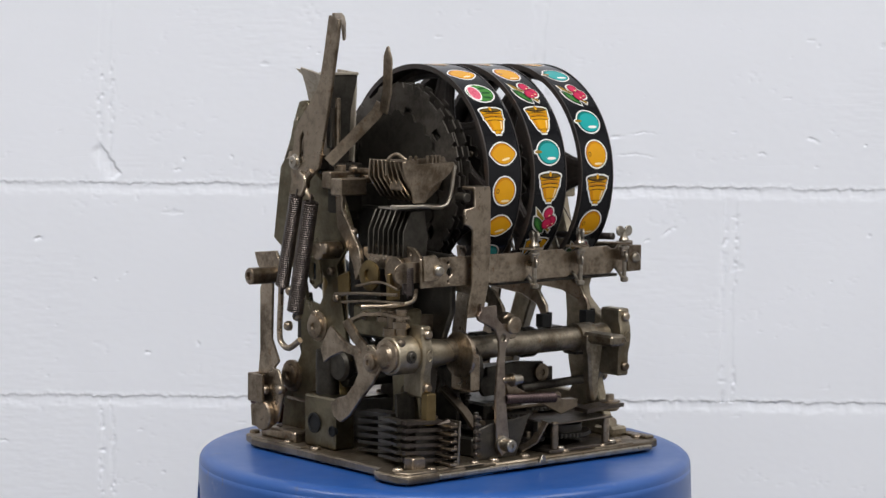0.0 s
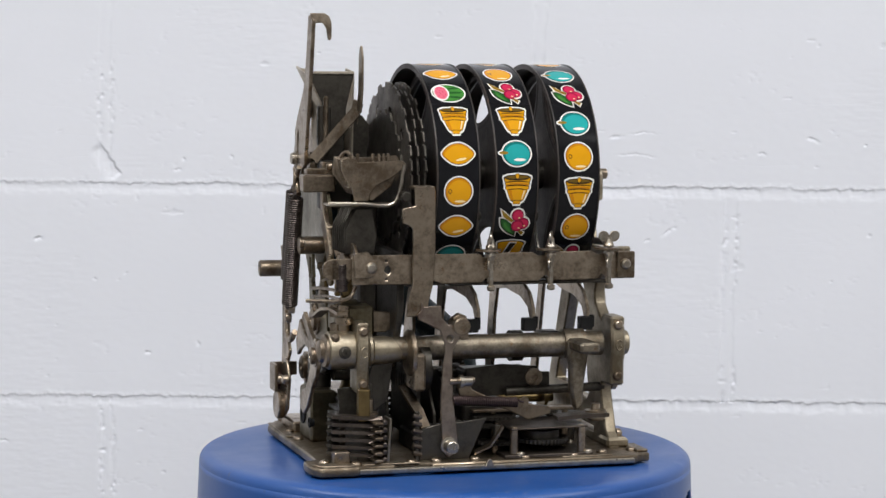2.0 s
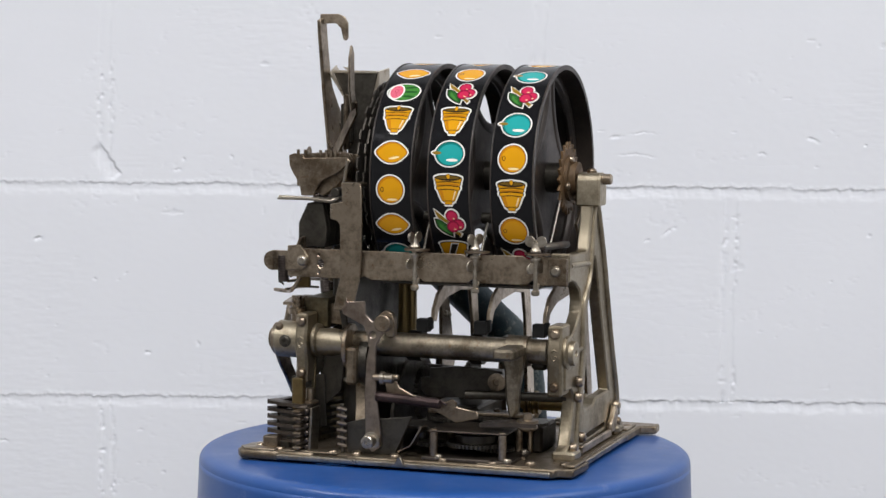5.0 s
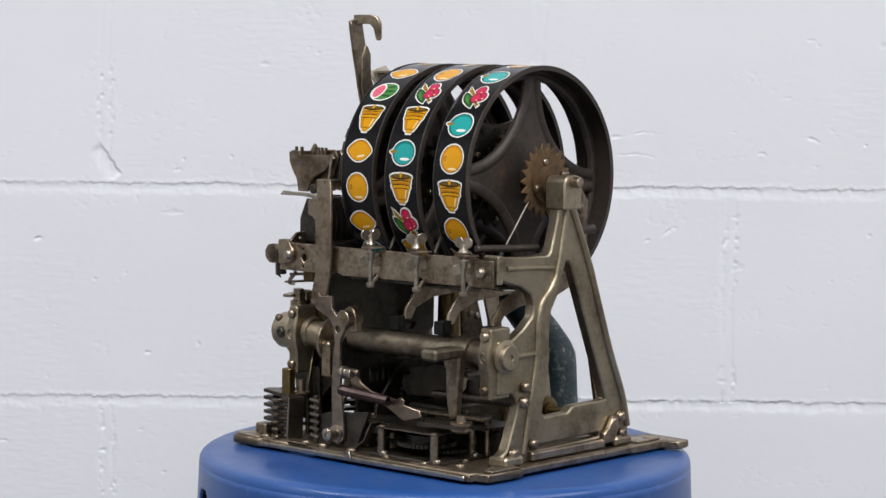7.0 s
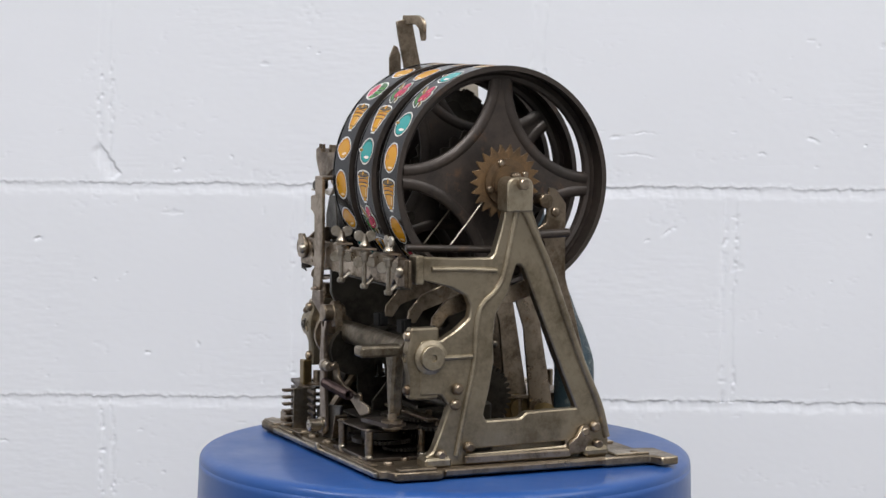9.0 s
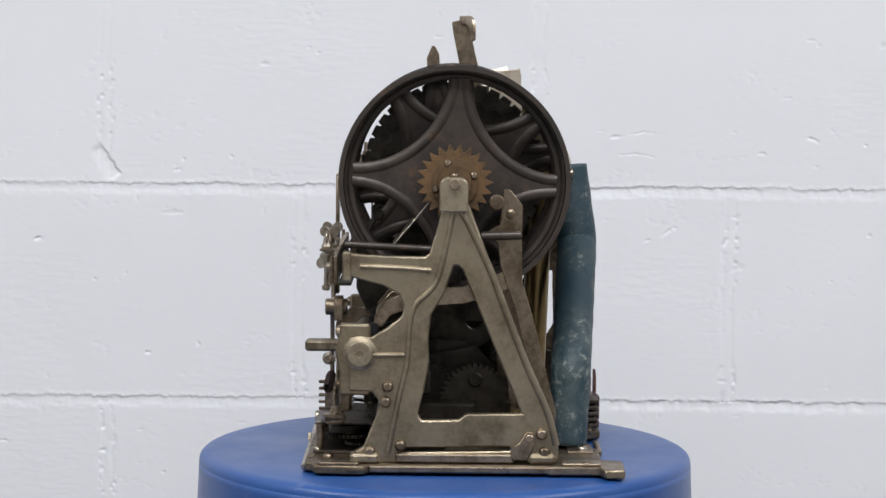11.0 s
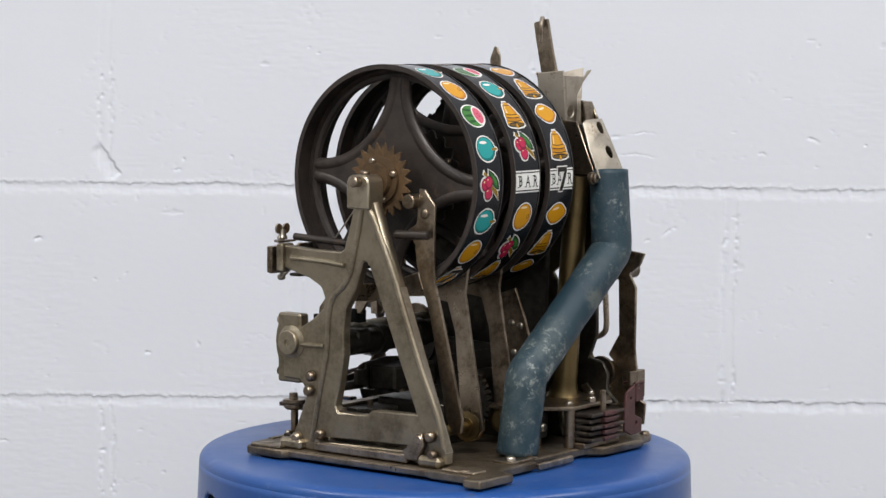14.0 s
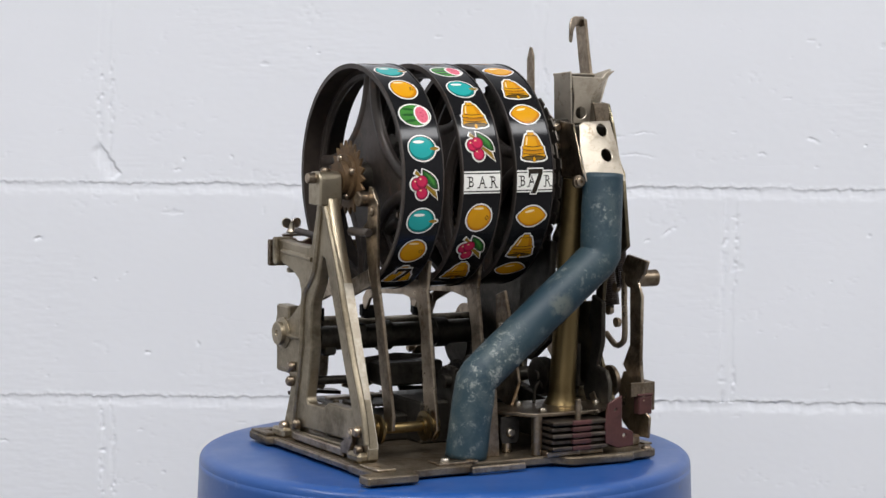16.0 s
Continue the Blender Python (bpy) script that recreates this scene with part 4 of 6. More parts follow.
    for x, yaw in ((0.0013, 73), (0.0525, 66), (0.1030, 0)):
        y = -0.1020
        tab = [(x - 0.011, -0.0958), (x - 0.008, -0.1045), (x - 0.004, -0.1075), (x + 0.004, -0.1075), (x + 0.008, -0.1045), (x + 0.011, -0.0958)]
        P("flange_tab", plate(tab, "xy", 0.1880, 0.1898, w=0.0004), STEEL, under=bar)
        hook = P("wing_screw", join(rod((x, y, 0.2005), (x + 0.0004, y - 0.0005, 0.1590), 0.0018, 12), lathe([(0, 0.0022), (0.001, 0.0034), (0.0036, 0.0034), (0.0046, 0.0022)], (x + 0.0004, y - 0.0005, 0.1560), (0, 0, 1), 14),
                                    rod((x + 0.0004, y - 0.0005, 0.1580), (x + 0.001, -0.092, 0.1665), 0.0015, 8)), BRIGHT, "thumb screw with wings", under=bar)
        for zz, sp, up in ((0.1905, 0.85, 1), (0.1862, -0.75, -1)):
            hub = lathe([(0, 0.0042), (0.0014, 0.0044), (0.0035, 0.0032), (0.0075, 0.0027), (0.0082, 0.0019)], (x, y, zz), (0, 0, up), 16)
            P("wing_hub", hub, BRIGHT, under=bar)
            for sgn in (-1, 1):
                turned = Matrix.Translation((x, y, zz + up * 0.0035)) @ Matrix.Rotation(radians(yaw if up > 0 else 62), 4, "Z")
                d = Vector((sgn * math.cos(sp), 0, math.sin(sp)))
                side = Vector((-d.z, 0, d.x))
                out = []
                for k in range(18):
                    c = 2 * math.pi * k / 18
                    r = 0.0044 * (1 - 0.38 * max(0, -math.cos(c)))
                    q = d * (0.0064 + 0.0052 * math.cos(c)) + side * r * math.sin(c)
                    out.append((q.x, q.z))
                wing = plate(out, "xz", -0.0009, 0.0009, w=0.0005)
                wing.transform(turned)
                P("wing", wing, BRIGHT, under=bar)
    # rod between bar and frame
    P("guide_rod", rod((0.104, -0.088, 0.1935), (0.104, -0.012, 0.190), 0.0030), BROWN)
    for x in (0.10, 0.052, 0.0):
        P("tension_wire", wire([(x, -0.05, 0.191), (x, -0.03, 0.215), (x, -0.012, 0.238)], 0.0007), BRIGHT)

    # upright bent lever on the bar
    P("upright_lever", join(plate([(-0.0627, 0.2406), (-0.0477, 0.2408), (-0.0454, 0.2385), (-0.0450, 0.1900), (-0.0467, 0.1625), (-0.0498, 0.1496), (-0.0524, 0.1367), (-0.0689, 0.1365), (-0.0671, 0.1494), (-0.0636, 0.1632), (-0.0639, 0.2073), (-0.0671, 0.2100), (-0.0726, 0.2118), (-0.0727, 0.2237), (-0.0622, 0.2256)], "xz", -0.1015, -0.0985), box(-0.063, -0.046, -0.1015, -0.085, 0.2385, 0.2415, 0.0008)), STEEL, "bent upright lever strap")
    P("lever_pin", rod((-0.069, -0.1, 0.233), (-0.069, -0.088, 0.233), 0.004), DARK)

    # main cross shaft
    AX, AZ = -0.074, 0.1075
    shaft = P("cross_shaft", lathe([(0, 0.0095), (0.09, 0.0098), (0.192, 0.0098), (0.204, 0.0105)], (-0.097, AX, AZ), (1, 0, 0), 28), SHAFT, "thick cast cross shaft")
    P("shaft_guard", join(rod((-0.05, -0.050, 0.104), (0.104, -0.050, 0.104), 0.0105, 20), lathe([(0, 0.013), (0.012, 0.013)], (-0.02, -0.050, 0.104), (1, 0, 0), 20), lathe([(0, 0.013), (0.010, 0.013)], (0.035, -0.050, 0.104), (1, 0, 0), 20), box(0.060, 0.078, -0.058, -0.040, 0.096, 0.116, 0.002), box(0.088, 0.101, -0.060, -0.042, 0.090, 0.112, 0.002)), DARK)
    slits = [[(-0.052 + 0.0075 * k, 0.068), (-0.0485 + 0.0075 * k, 0.068), (-0.0490 + 0.0075 * k, 0.079 - 0.001 * (k % 3)), (-0.0515 + 0.0075 * k, 0.080)] for k in range(7)]
    P("finger_rack", plate([(-0.066, 0.030), (0.012, 0.030), (0.014, 0.096), (-0.055, 0.100), (-0.068, 0.080)], "yz", -0.0500, -0.0470, slits, 0.0003), DARK, "slotted dark finger rack")
    P("shaft_collar", lathe([(0, 0.0145), (0.0012, 0.0155), (0.021, 0.0155), (0.0222, 0.0145)], (-0.128, AX, AZ), (1, 0, 0), 28), CAST, under=shaft)
    P("shaft_flange", lathe([(0, 0.0115), (0.001, 0.0135), (0.003, 0.0135), (0.004, 0.0125)], (-0.1315, AX, AZ), (1, 0, 0), 28), STEEL, under=shaft)
    P("set_screw", bolt((-0.1165, AX - 0.015, AZ), (0, -1, 0), 0.0038, 0.0025), DARK, under=shaft)
    P("shaft_knee", lathe([(0, 0.0112), (0.016, 0.0118), (0.03, 0.0095)], (-0.097, AX, AZ - 0.001), (1, 0, 0), 24), CAST, under=shaft)
    for x0, x1 in ((-0.1065, -0.0965), (0.1105, 0.1225)):
        xm = (x0 + x1) / 2
        P("clamp", join(plate([(AX - 0.0165, 0.0735), (AX + 0.008, 0.0735), (AX + 0.008, 0.131), (AX - 0.0165, 0.131), (AX - 0.0165, 0.122), (AX - 0.0185, 0.116), (AX - 0.0195, 0.1075), (AX - 0.0185, 0.099), (AX - 0.0165, 0.093)], "yz", x0, x1, w=0.0016)), CAST, "split bearing clamp", under=shaft)
        for z in (0.1245, 0.0815):
            P("clamp_screw", screw((xm, AX - 0.0165, z), (0, -1, 0), 0.0042, 0.0036), STEEL, under=shaft)
    for xm in (-0.1015, 0.1165):
        P("cast_mark", sweep(smooth_path([(xm + 0.0026, AX - 0.0193, AZ + 0.0030), (xm, AX - 0.0198, AZ + 0.0044), (xm - 0.0028, AX - 0.0198, AZ), (xm, AX - 0.0194, AZ - 0.0044), (xm + 0.0028, AX - 0.0193, AZ - 0.0016), (xm + 0.0006, AX - 0.0198, AZ - 0.0004)], 4), ring_section(0.0006, 6), up=(0, 1, 0)), CAST, under=shaft)
    P("collar_screw", screw((-0.1235, AX - 0.0110, AZ + 0.0112), (0, -0.7, 0.7), 0.0034, 0.003), STEEL, under=shaft)
    P("sleeve_rib", lathe([(0, 0.0128), (0.0015, 0.0140), (0.004, 0.0140), (0.0055, 0.0120)], (-0.0960, AX, AZ), (1, 0, 0), 26), CAST, under=shaft)
    P("shaft_end", lathe([(0, 0.0138), (0.003, 0.0138), (0.0045, 0.0102), (0.008, 0.0100), (0.0085, 0.0095), (0.0086, 0.003), (0.007, 0.0025)], (0.1215, AX, AZ), (1, 0, 0), 28), CAST, under=shaft)
    P("shaft_end_left", lathe([(0, 0.010), (0.003, 0.0085), (0.0045, 0.004)], (-0.1315, AX, AZ), (-1, 0, 0), 20), STEEL, under=shaft)
    # cast tongue lever on the shaft
    P("cast_tongue", join(plate([(0.0726, 0.1124), (0.0896, 0.1126), (0.0903, 0.0987), (0.0869, 0.0755), (0.0862, 0.0592), (0.0826, 0.0536), (0.0789, 0.0554), (0.0759, 0.0707), (0.0747, 0.0939), (0.0728, 0.0986)], "xz", -0.092, -0.082, w=0.002), box(0.0735, 0.0905, -0.1200, -0.078, 0.1045, 0.1135, 0.002), lathe([(0, 0.0125), (0.018, 0.0125)], (0.073, AX, AZ), (1, 0, 0), 24)), SHAFT, "cast finger lever on the shaft")
    # front swinging lever
    P("swing_lever", plate([(-0.057, 0.1482), (-0.0552, 0.1446), (-0.0408, 0.1454), (-0.0398, 0.1348), (-0.0342, 0.1294), (-0.0269, 0.1305), (-0.024, 0.1214), (-0.0304, 0.1097), (-0.0312, 0.0981), (-0.0301, 0.0704), (-0.0261, 0.038), (-0.026, 0.0264), (-0.0334, 0.0215), (-0.039, 0.0283), (-0.0403, 0.0701), (-0.0386, 0.0979), (-0.0368, 0.1072), (-0.0378, 0.1164), (-0.0416, 0.1255), (-0.049, 0.1291), (-0.0597, 0.1343), (-0.0607, 0.138), (-0.0575, 0.1413)], "xz", -0.105, -0.1015, [circle(-0.0332, 0.1184, 0.0028, 14)]), TARNISH, "flat swinging lever with rounded head")
    P("lever_strap", plate([(-0.0300, 0.1345), (-0.0240, 0.1385), (-0.0185, 0.1360), (-0.0160, 0.1290), (-0.0165, 0.1170), (-0.0225, 0.1165), (-0.0270, 0.1250)], "xz", -0.1012, -0.0935), STEEL)
    P("lever_knob", rod((-0.0241, -0.109, 0.1283), (-0.0241, -0.09, 0.1283), 0.0072), STEEL)
    P("pivot_bolt", bolt((-0.0335, -0.106, 0.0315), (0, -1, 0), 0.0052, 0.011), BRIGHT)
    P("pivot_bracket", plate([(-0.0572, 0.0440), (-0.0440, 0.0480), (-0.0180, 0.0500), (-0.0003, 0.0523), (-0.0150, 0.0195), (-0.0570, 0.0195)], "xz", -0.101, -0.098), DARK)
    P("cam_plate", plate(circle(-0.083, 0.105, 0.019, 26), "yz", -0.0625, -0.059, w=0.0008), STEEL)
    P("cam_block", box(-0.0602, -0.0508, -0.098, -0.07, 0.075, 0.1055, 0.002), STEEL)
    P("cam_wheel", lathe([(0, 0.021), (0.008, 0.021)], (-0.052, -0.072, 0.092), (1, 0, 0), 28), DARK)
    # governor spring and its lever
    P("governor_spring", coil((-0.0362, -0.1040, 0.0684), (0.0307, -0.1040, 0.0643), 0.0036, 34, 0.0008), RED_SPRING, "tight purple-brown tension spring")
    P("governor_lever", plate([(-0.0258, 0.0822), (-0.0227, 0.0869), (-0.0181, 0.0855), (-0.0120, 0.0754), (-0.0005, 0.0699), (0.0271, 0.0655), (0.0335, 0.0684), (0.0372, 0.0656), (0.0363, 0.0619), (0.0547, 0.0593), (0.0557, 0.0537), (0.0365, 0.0489), (0.0180, 0.0580), (-0.0004, 0.0634), (-0.0225, 0.0697)], "xz", -0.099, -0.0965), STEEL)
    P("lever_stud", bolt((-0.0235, -0.106, 0.0835), (1, 0, 0), 0.004, 0.008), BRIGHT)
    P("link_rod", rod((-0.0335, -0.104, 0.0835), (-0.0115, -0.102, 0.084), 0.0028), STEEL)
    # clockwork governor in its cage
    gov = P("governor_cage", plate([(0.0172, 0.0441), (0.0838, 0.0447), (0.0839, 0.0433), (0.0172, 0.0427)], "xz", -0.112, -0.058), LEAFMETAL, "clockwork governor in a pillar cage")
    P("cage_floor", box(0.012, 0.088, -0.113, -0.056, 0.0195, 0.0225, 0.0006), LEAFMETAL, under=gov)
    for x in (0.021, 0.079):
        for y in (-0.108, -0.062):
            P("pillar", rod((x, y, 0.0222), (x, y, 0.0452), 0.0033), STEEL, under=gov)
            P("pillar_screw", screw((x + 0.005, y - 0.002, 0.0225), (0, 0, 1), 0.0035, 0.0025), BRIGHT, under=gov)
    P("governor_gear", plate(gear_outline(0.050, -0.085, 0.0225, 0.0245, 44, point=0.2), "xy", 0.0300, 0.0330, w=0), DARK, under=gov)
    P("governor_drum", lathe([(0, 0.017), (0.006, 0.017), (0.007, 0.012), (0.010, 0.012)], (0.050, -0.085, 0.033), (0, 0, 1), 28), DARK, under=gov)
    P("governor_gear", plate(gear_outline(0.062, -0.072, 0.0145, 0.0162, 30, point=0.2), "xy", 0.0245, 0.0268, w=0), DARK, under=gov)
    P("cross_rod", rod((0.03, -0.055, 0.066), (0.118, -0.055, 0.068), 0.0038), DARK)
    P("thumb_stack", lathe([(0, 0.006), (0.002, 0.0085), (0.004, 0.0085), (0.0042, 0.0065), (0.006, 0.0065), (0.0062, 0.009), (0.0085, 0.009), (0.009, 0.004), (0.014, 0.0035)], (0.096, -0.095, 0.046), (0, 0, 1), 18), STEEL)
    P("rocker_arm", strip([(0.060, -0.098, 0.050), (0.082, -0.100, 0.052), (0.103, -0.094, 0.051)], 0.009, 0.0016, (0, 1, 0)), LEAFMETAL)
    P("dark_bracket", join(plate([(-0.0106, 0.0778), (-0.0026, 0.0781), (-0.0027, 0.0857), (0.0295, 0.0884), (0.0602, 0.0859), (0.0602, 0.0811), (0.0711, 0.0809), (0.0712, 0.0686), (0.0604, 0.0669), (0.0534, 0.0629), (-0.0057, 0.0613), (-0.0106, 0.0674)], "xz", -0.050, -0.046), box(-0.002, 0.056, -0.046, -0.018, 0.0640, 0.0840, 0.002)), DARK)
    P("bracket_bush", lathe([(0, 0.0075), (0.003, 0.0075), (0.0035, 0.003), (0.002, 0.0025)], (0.0564, -0.0500, 0.0771), (0, -1, 0), 20), STEEL)
    P("inner_block", box(-0.005, 0.04, -0.050, 0.02, 0.0195, 0.055, 0.002), DARK)
    P("inner_gear", plate(gear_outline(0.02, 0.055, 0.026, 0.030, 36, point=0.2), "yz", 0.010, 0.014, w=0), DARK)
    P("inner_gear", plate(gear_outline(-0.02, 0.060, 0.020, 0.023, 30, point=0.2), "yz", -0.020, -0.016, w=0), DARK)
    P("inner_plate", plate([(-0.06, 0.0195), (0.05, 0.0195), (0.055, 0.06), (0.02, 0.095), (-0.03, 0.085), (-0.06, 0.05)], "yz", -0.034, -0.031), DARK)
    P("inner_plate", plate([(-0.05, 0.0195), (0.07, 0.0195), (0.06, 0.052), (0.0, 0.060), (-0.04, 0.070)], "yz", -0.070, -0.067), DARK)

    # comb of coin slides, front left corner
    comb = P("contact_comb", join(box(-0.118, -0.0855, -0.0980, -0.0945, 0.0195, 0.0515, 0.0006), box(-0.1245, -0.108, -0.1005, -0.090, 0.0195, 0.0255, 0.0008)), DARK, "stack of bent leaf fingers")
    for k in range(6):
        z = 0.0228 + 0.0060 * k
        P("leaf", strip([(-0.128, -0.092, z + 0.004), (-0.092, -0.097, z + 0.002), (-0.096, -0.101, z), (-0.090, -0.101, z)], 0.006, 0.0014, (0, 1, 0)), LEAFMETAL, under=comb)
        P("finger", box(-0.0985, -0.0915, -0.1180, -0.097, z - 0.0011, z + 0.0013, 0.0007), STEEL, under=comb)
        P("leaf_bead", rod((-0.0885, -0.112, z), (-0.0885, -0.104, z + 0.001), 0.0021, 10), LEAFMETAL, under=comb)
        P("finger", rod((-0.0640, -0.106, z + 0.004), (-0.0560, -0.103, z + 0.002), 0.0019, 10), LEAFMETAL, under=comb)
        P("side_leaf", strip([(-0.128, -0.092, z + 0.004), (-0.122, -0.075, z + 0.003), (-0.118, -0.055, z + 0.002)], 0.0012, 0.004, (0, 0, 1)), DARK, under=comb)
    for k in range(6):
        z = 0.0235 + 0.0060 * k
        P("inner_leaf", strip([(-0.104, -0.060, z + 0.003), (-0.1035, -0.040, z + 0.0015), (-0.102, -0.014, z)], 0.0013, 0.009, (0, 0, 1)), DARK, under=comb)
        P("leaf_bead", rod((-0.1135, -0.0930, z), (-0.1215, -0.0925, z), 0.0022, 10), LEAFMETAL, under=comb)
    P("comb_cap", lathe([(0, 0.0075), (0.0015, 0.0075), (0.002, 0.0035), (0.012, 0.0033), (0.0125, 0.0025)], (-0.0955, -0.086, 0.0565), (0, 0, 1), 16), STEEL, under=comb)
    P("comb_rail", plate([(-0.0870, 0.0195), (-0.0850, 0.0195), (-0.0830, 0.0560), (-0.0850, 0.0560)], "xz", -0.112, -0.094, w=0.0003), BRIGHT, under=comb)
    P("corner_block", box(-0.1290, -0.1160, -0.108, -0.096, 0.0195, 0.0300, 0.0012), STEEL, under=comb)
    P("comb_post", rod((-0.06, -0.103, 0.0195), (-0.06, -0.103, 0.060), 0.0022), DARK, under=comb)
    P("rear_bracket", plate([(-0.1180, 0.0755), (-0.0888, 0.0788), (-0.0858, 0.0352), (-0.1100, 0.0314), (-0.1157, 0.0505)], "xz", -0.072, -0.069), DARK)
    P("brass_post", box(-0.107, -0.0975, -0.098, -0.090, 0.052, 0.078, 0.0008), BRASS)

    # left-hand frame plate and parts on it
    LF = [(0.0771, 0.2568), (0.0947, 0.2570), (0.1011, 0.2495), (0.1105, 0.1885), (0.0966, 0.1798), (0.0760, 0.1560), (0.0710, 0.1223), (0.0700, 0.0943), (0.0800, 0.0770), (0.0930, 0.0560), (0.0997, 0.0178), (0.0635, 0.0227), (0.0638, 0.0575), (0.0364, 0.0703), (0.0022, 0.0932), (0.0124, 0.1298), (0.0219, 0.1713), (-0.0021, 0.1964), (0.0133, 0.2280), (0.0417, 0.2405), (0.0597, 0.2529)]
    left = P("left_frame", plate(LF, "yz", -0.1075, -0.104, [[(0.0685, 0.1675), (0.0528, 0.1712), (0.0333, 0.1562), (0.0447, 0.1362), (0.0620, 0.1394)]]), OLIVE, "plated left side frame plate")
    P("frame_base_block", box(-0.125, -0.098, 0.055, 0.104, 0.0195, 0.0285, 0.0015), STEEL, under=left)
    P("bearing_block", box(-0.122, -0.100, 0.004, 0.046, 0.0195, 0.063, 0.0018), OLIVE, under=left)
    for y, z, r in ((0.031, 0.040, 0.0085), (0.006, 0.036, 0.0045)):
        P("block_bore", lathe([(0, r), (0.001, r), (0.0012, r * 0.8), (-0.003, r * 0.8)], (-0.1222, y, z), (-1, 0, 0), 24), RUBBER, under=left)
    P("block_rod", rod((-0.108, 0.032, 0.062), (-0.108, 0.032, 0.100), 0.010), DARK, under=left)
    for q, r in (((-0.1080, 0.0461, 0.1182), 0.0095), ((-0.1080, 0.0822, 0.0725), 0.010), ((-0.1080, 0.0707, 0.2543), 0.005)):
        P("pivot", bolt(q, (-1, 0, 0), r, 0.004), STEEL, under=left)
    P("crank_stud", join(rod((-0.1080, 0.0182, 0.1848), Vector((-0.1080, 0.0182, 0.1848)) + Vector((-0.022, 0, 0)), 0.0075), rod((-0.1280, 0.0074, 0.1876), Vector((-0.1280, 0.0074, 0.1876)) + Vector((-0.004, 0, 0)), 0.0045)), STEEL)
    # crescent lever on the shaft's left end
    P("crescent_lever", plate([(-0.0021, 0.1214), (-0.0059, 0.1260), (-0.0209, 0.1164), (-0.0343, 0.1123), (-0.0612, 0.1160), (-0.0663, 0.1120), (-0.0721, 0.1054), (-0.0708, 0.0967), (-0.0616, 0.0843), (-0.0472, 0.0711), (-0.0327, 0.0555), (-0.0201, 0.0479), (-0.0111, 0.0513), (-0.0064, 0.0615), (-0.0139, 0.0670), (-0.0273, 0.0710), (-0.0376, 0.0814), (-0.0433, 0.0913), (-0.0373, 0.1043), (-0.0225, 0.1064), (-0.0061, 0.1000), (0.0029, 0.0944), (0.0076, 0.1065)], "yz", -0.1345, -0.1312), STEEL, "curved two-armed lever plate")
    P("crescent_finger", strip([(-0.133, -0.058, 0.108), (-0.134, -0.042, 0.118), (-0.136, -0.030, 0.132)], 0.0015, 0.004, (1, 0, 0)), STEEL)
    P("crescent_pivot", bolt((-0.1345, -0.062, 0.102), (-1, 0, 0), 0.007, 0.004), STEEL)
    # long rear arm on the left with its round stud
    P("rear_arm", plate([(0.1165, 0.1763), (0.0856, 0.1796), (0.0775, 0.1678), (0.0903, 0.1523), (0.0917, 0.1040), (0.0811, 0.0859), (0.0947, 0.0722), (0.0963, 0.0599), (0.1127, 0.0579), (0.1079, 0.0926), (0.1082, 0.1460), (0.1017, 0.1572), (0.1115, 0.1651)], "yz", -0.1235, -0.1205), STEEL, "long rear arm with horned top")
    P("arm_stud", lathe([(0, 0.0072), (0.026, 0.0072), (0.027, 0.006), (0.0272, 0.0035), (0.025, 0.003)], (-0.1215, 0.0875, 0.159), (-1, 0.06, 0), 20), STEEL)
    P("corner_bracket", join(box(-0.134, -0.110, 0.108, 0.111, 0.062, 0.074, 0.0006), box(-0.134, -0.131, 0.090, 0.111, 0.050, 0.074, 0.0006)), STEEL)
    P("link_plate", plate([(0.1013, 0.0700), (0.0867, 0.0804), (0.0770, 0.0791), (0.0689, 0.0632), (0.0768, 0.0357), (0.0929, 0.0263), (0.1159, 0.0272), (0.1176, 0.0451), (0.1012, 0.0545)], "yz", -0.1265, -0.1240), STEEL)
    P("round_disc", lathe([(0, 0.013), (0.004, 0.013), (0.005, 0.012)], (-0.1270, 0.0942, 0.0388), (-1, 0, 0), 26), STEEL)
    for q in [(-0.1280, 0.0704, 0.0635), (-0.1280, 0.0930, 0.0608), (-0.1280, 0.0470, 0.1280), (-0.1280, 0.0596, 0.1187), (-0.1280, 0.0574, 0.1484)]:
        P("link_screw", screw(q, (-1, 0, 0), 0.0042, 0.004), STEEL)
    P("wire_loop", wire([(-0.1265, 0.0727, 0.1635), (-0.1265, 0.0734, 0.1396), (-0.1265, 0.0749, 0.1098), (-0.1265, 0.0699, 0.1017), (-0.1265, 0.0603, 0.0998), (-0.1265, 0.0459, 0.108)], 0.0026), STEEL)
    # two long dark springs
    P("long_spring", coil((-0.1280, 0.0485, 0.2339), (-0.1280, 0.0709, 0.1448), 0.0052, 44, 0.0009), SPRING, "long dark tension spring")
    P("long_spring", coil((-0.1310, 0.0244, 0.2307), (-0.1310, 0.0485, 0.1257), 0.0062, 50, 0.0010), SPRING, "long dark tension spring")
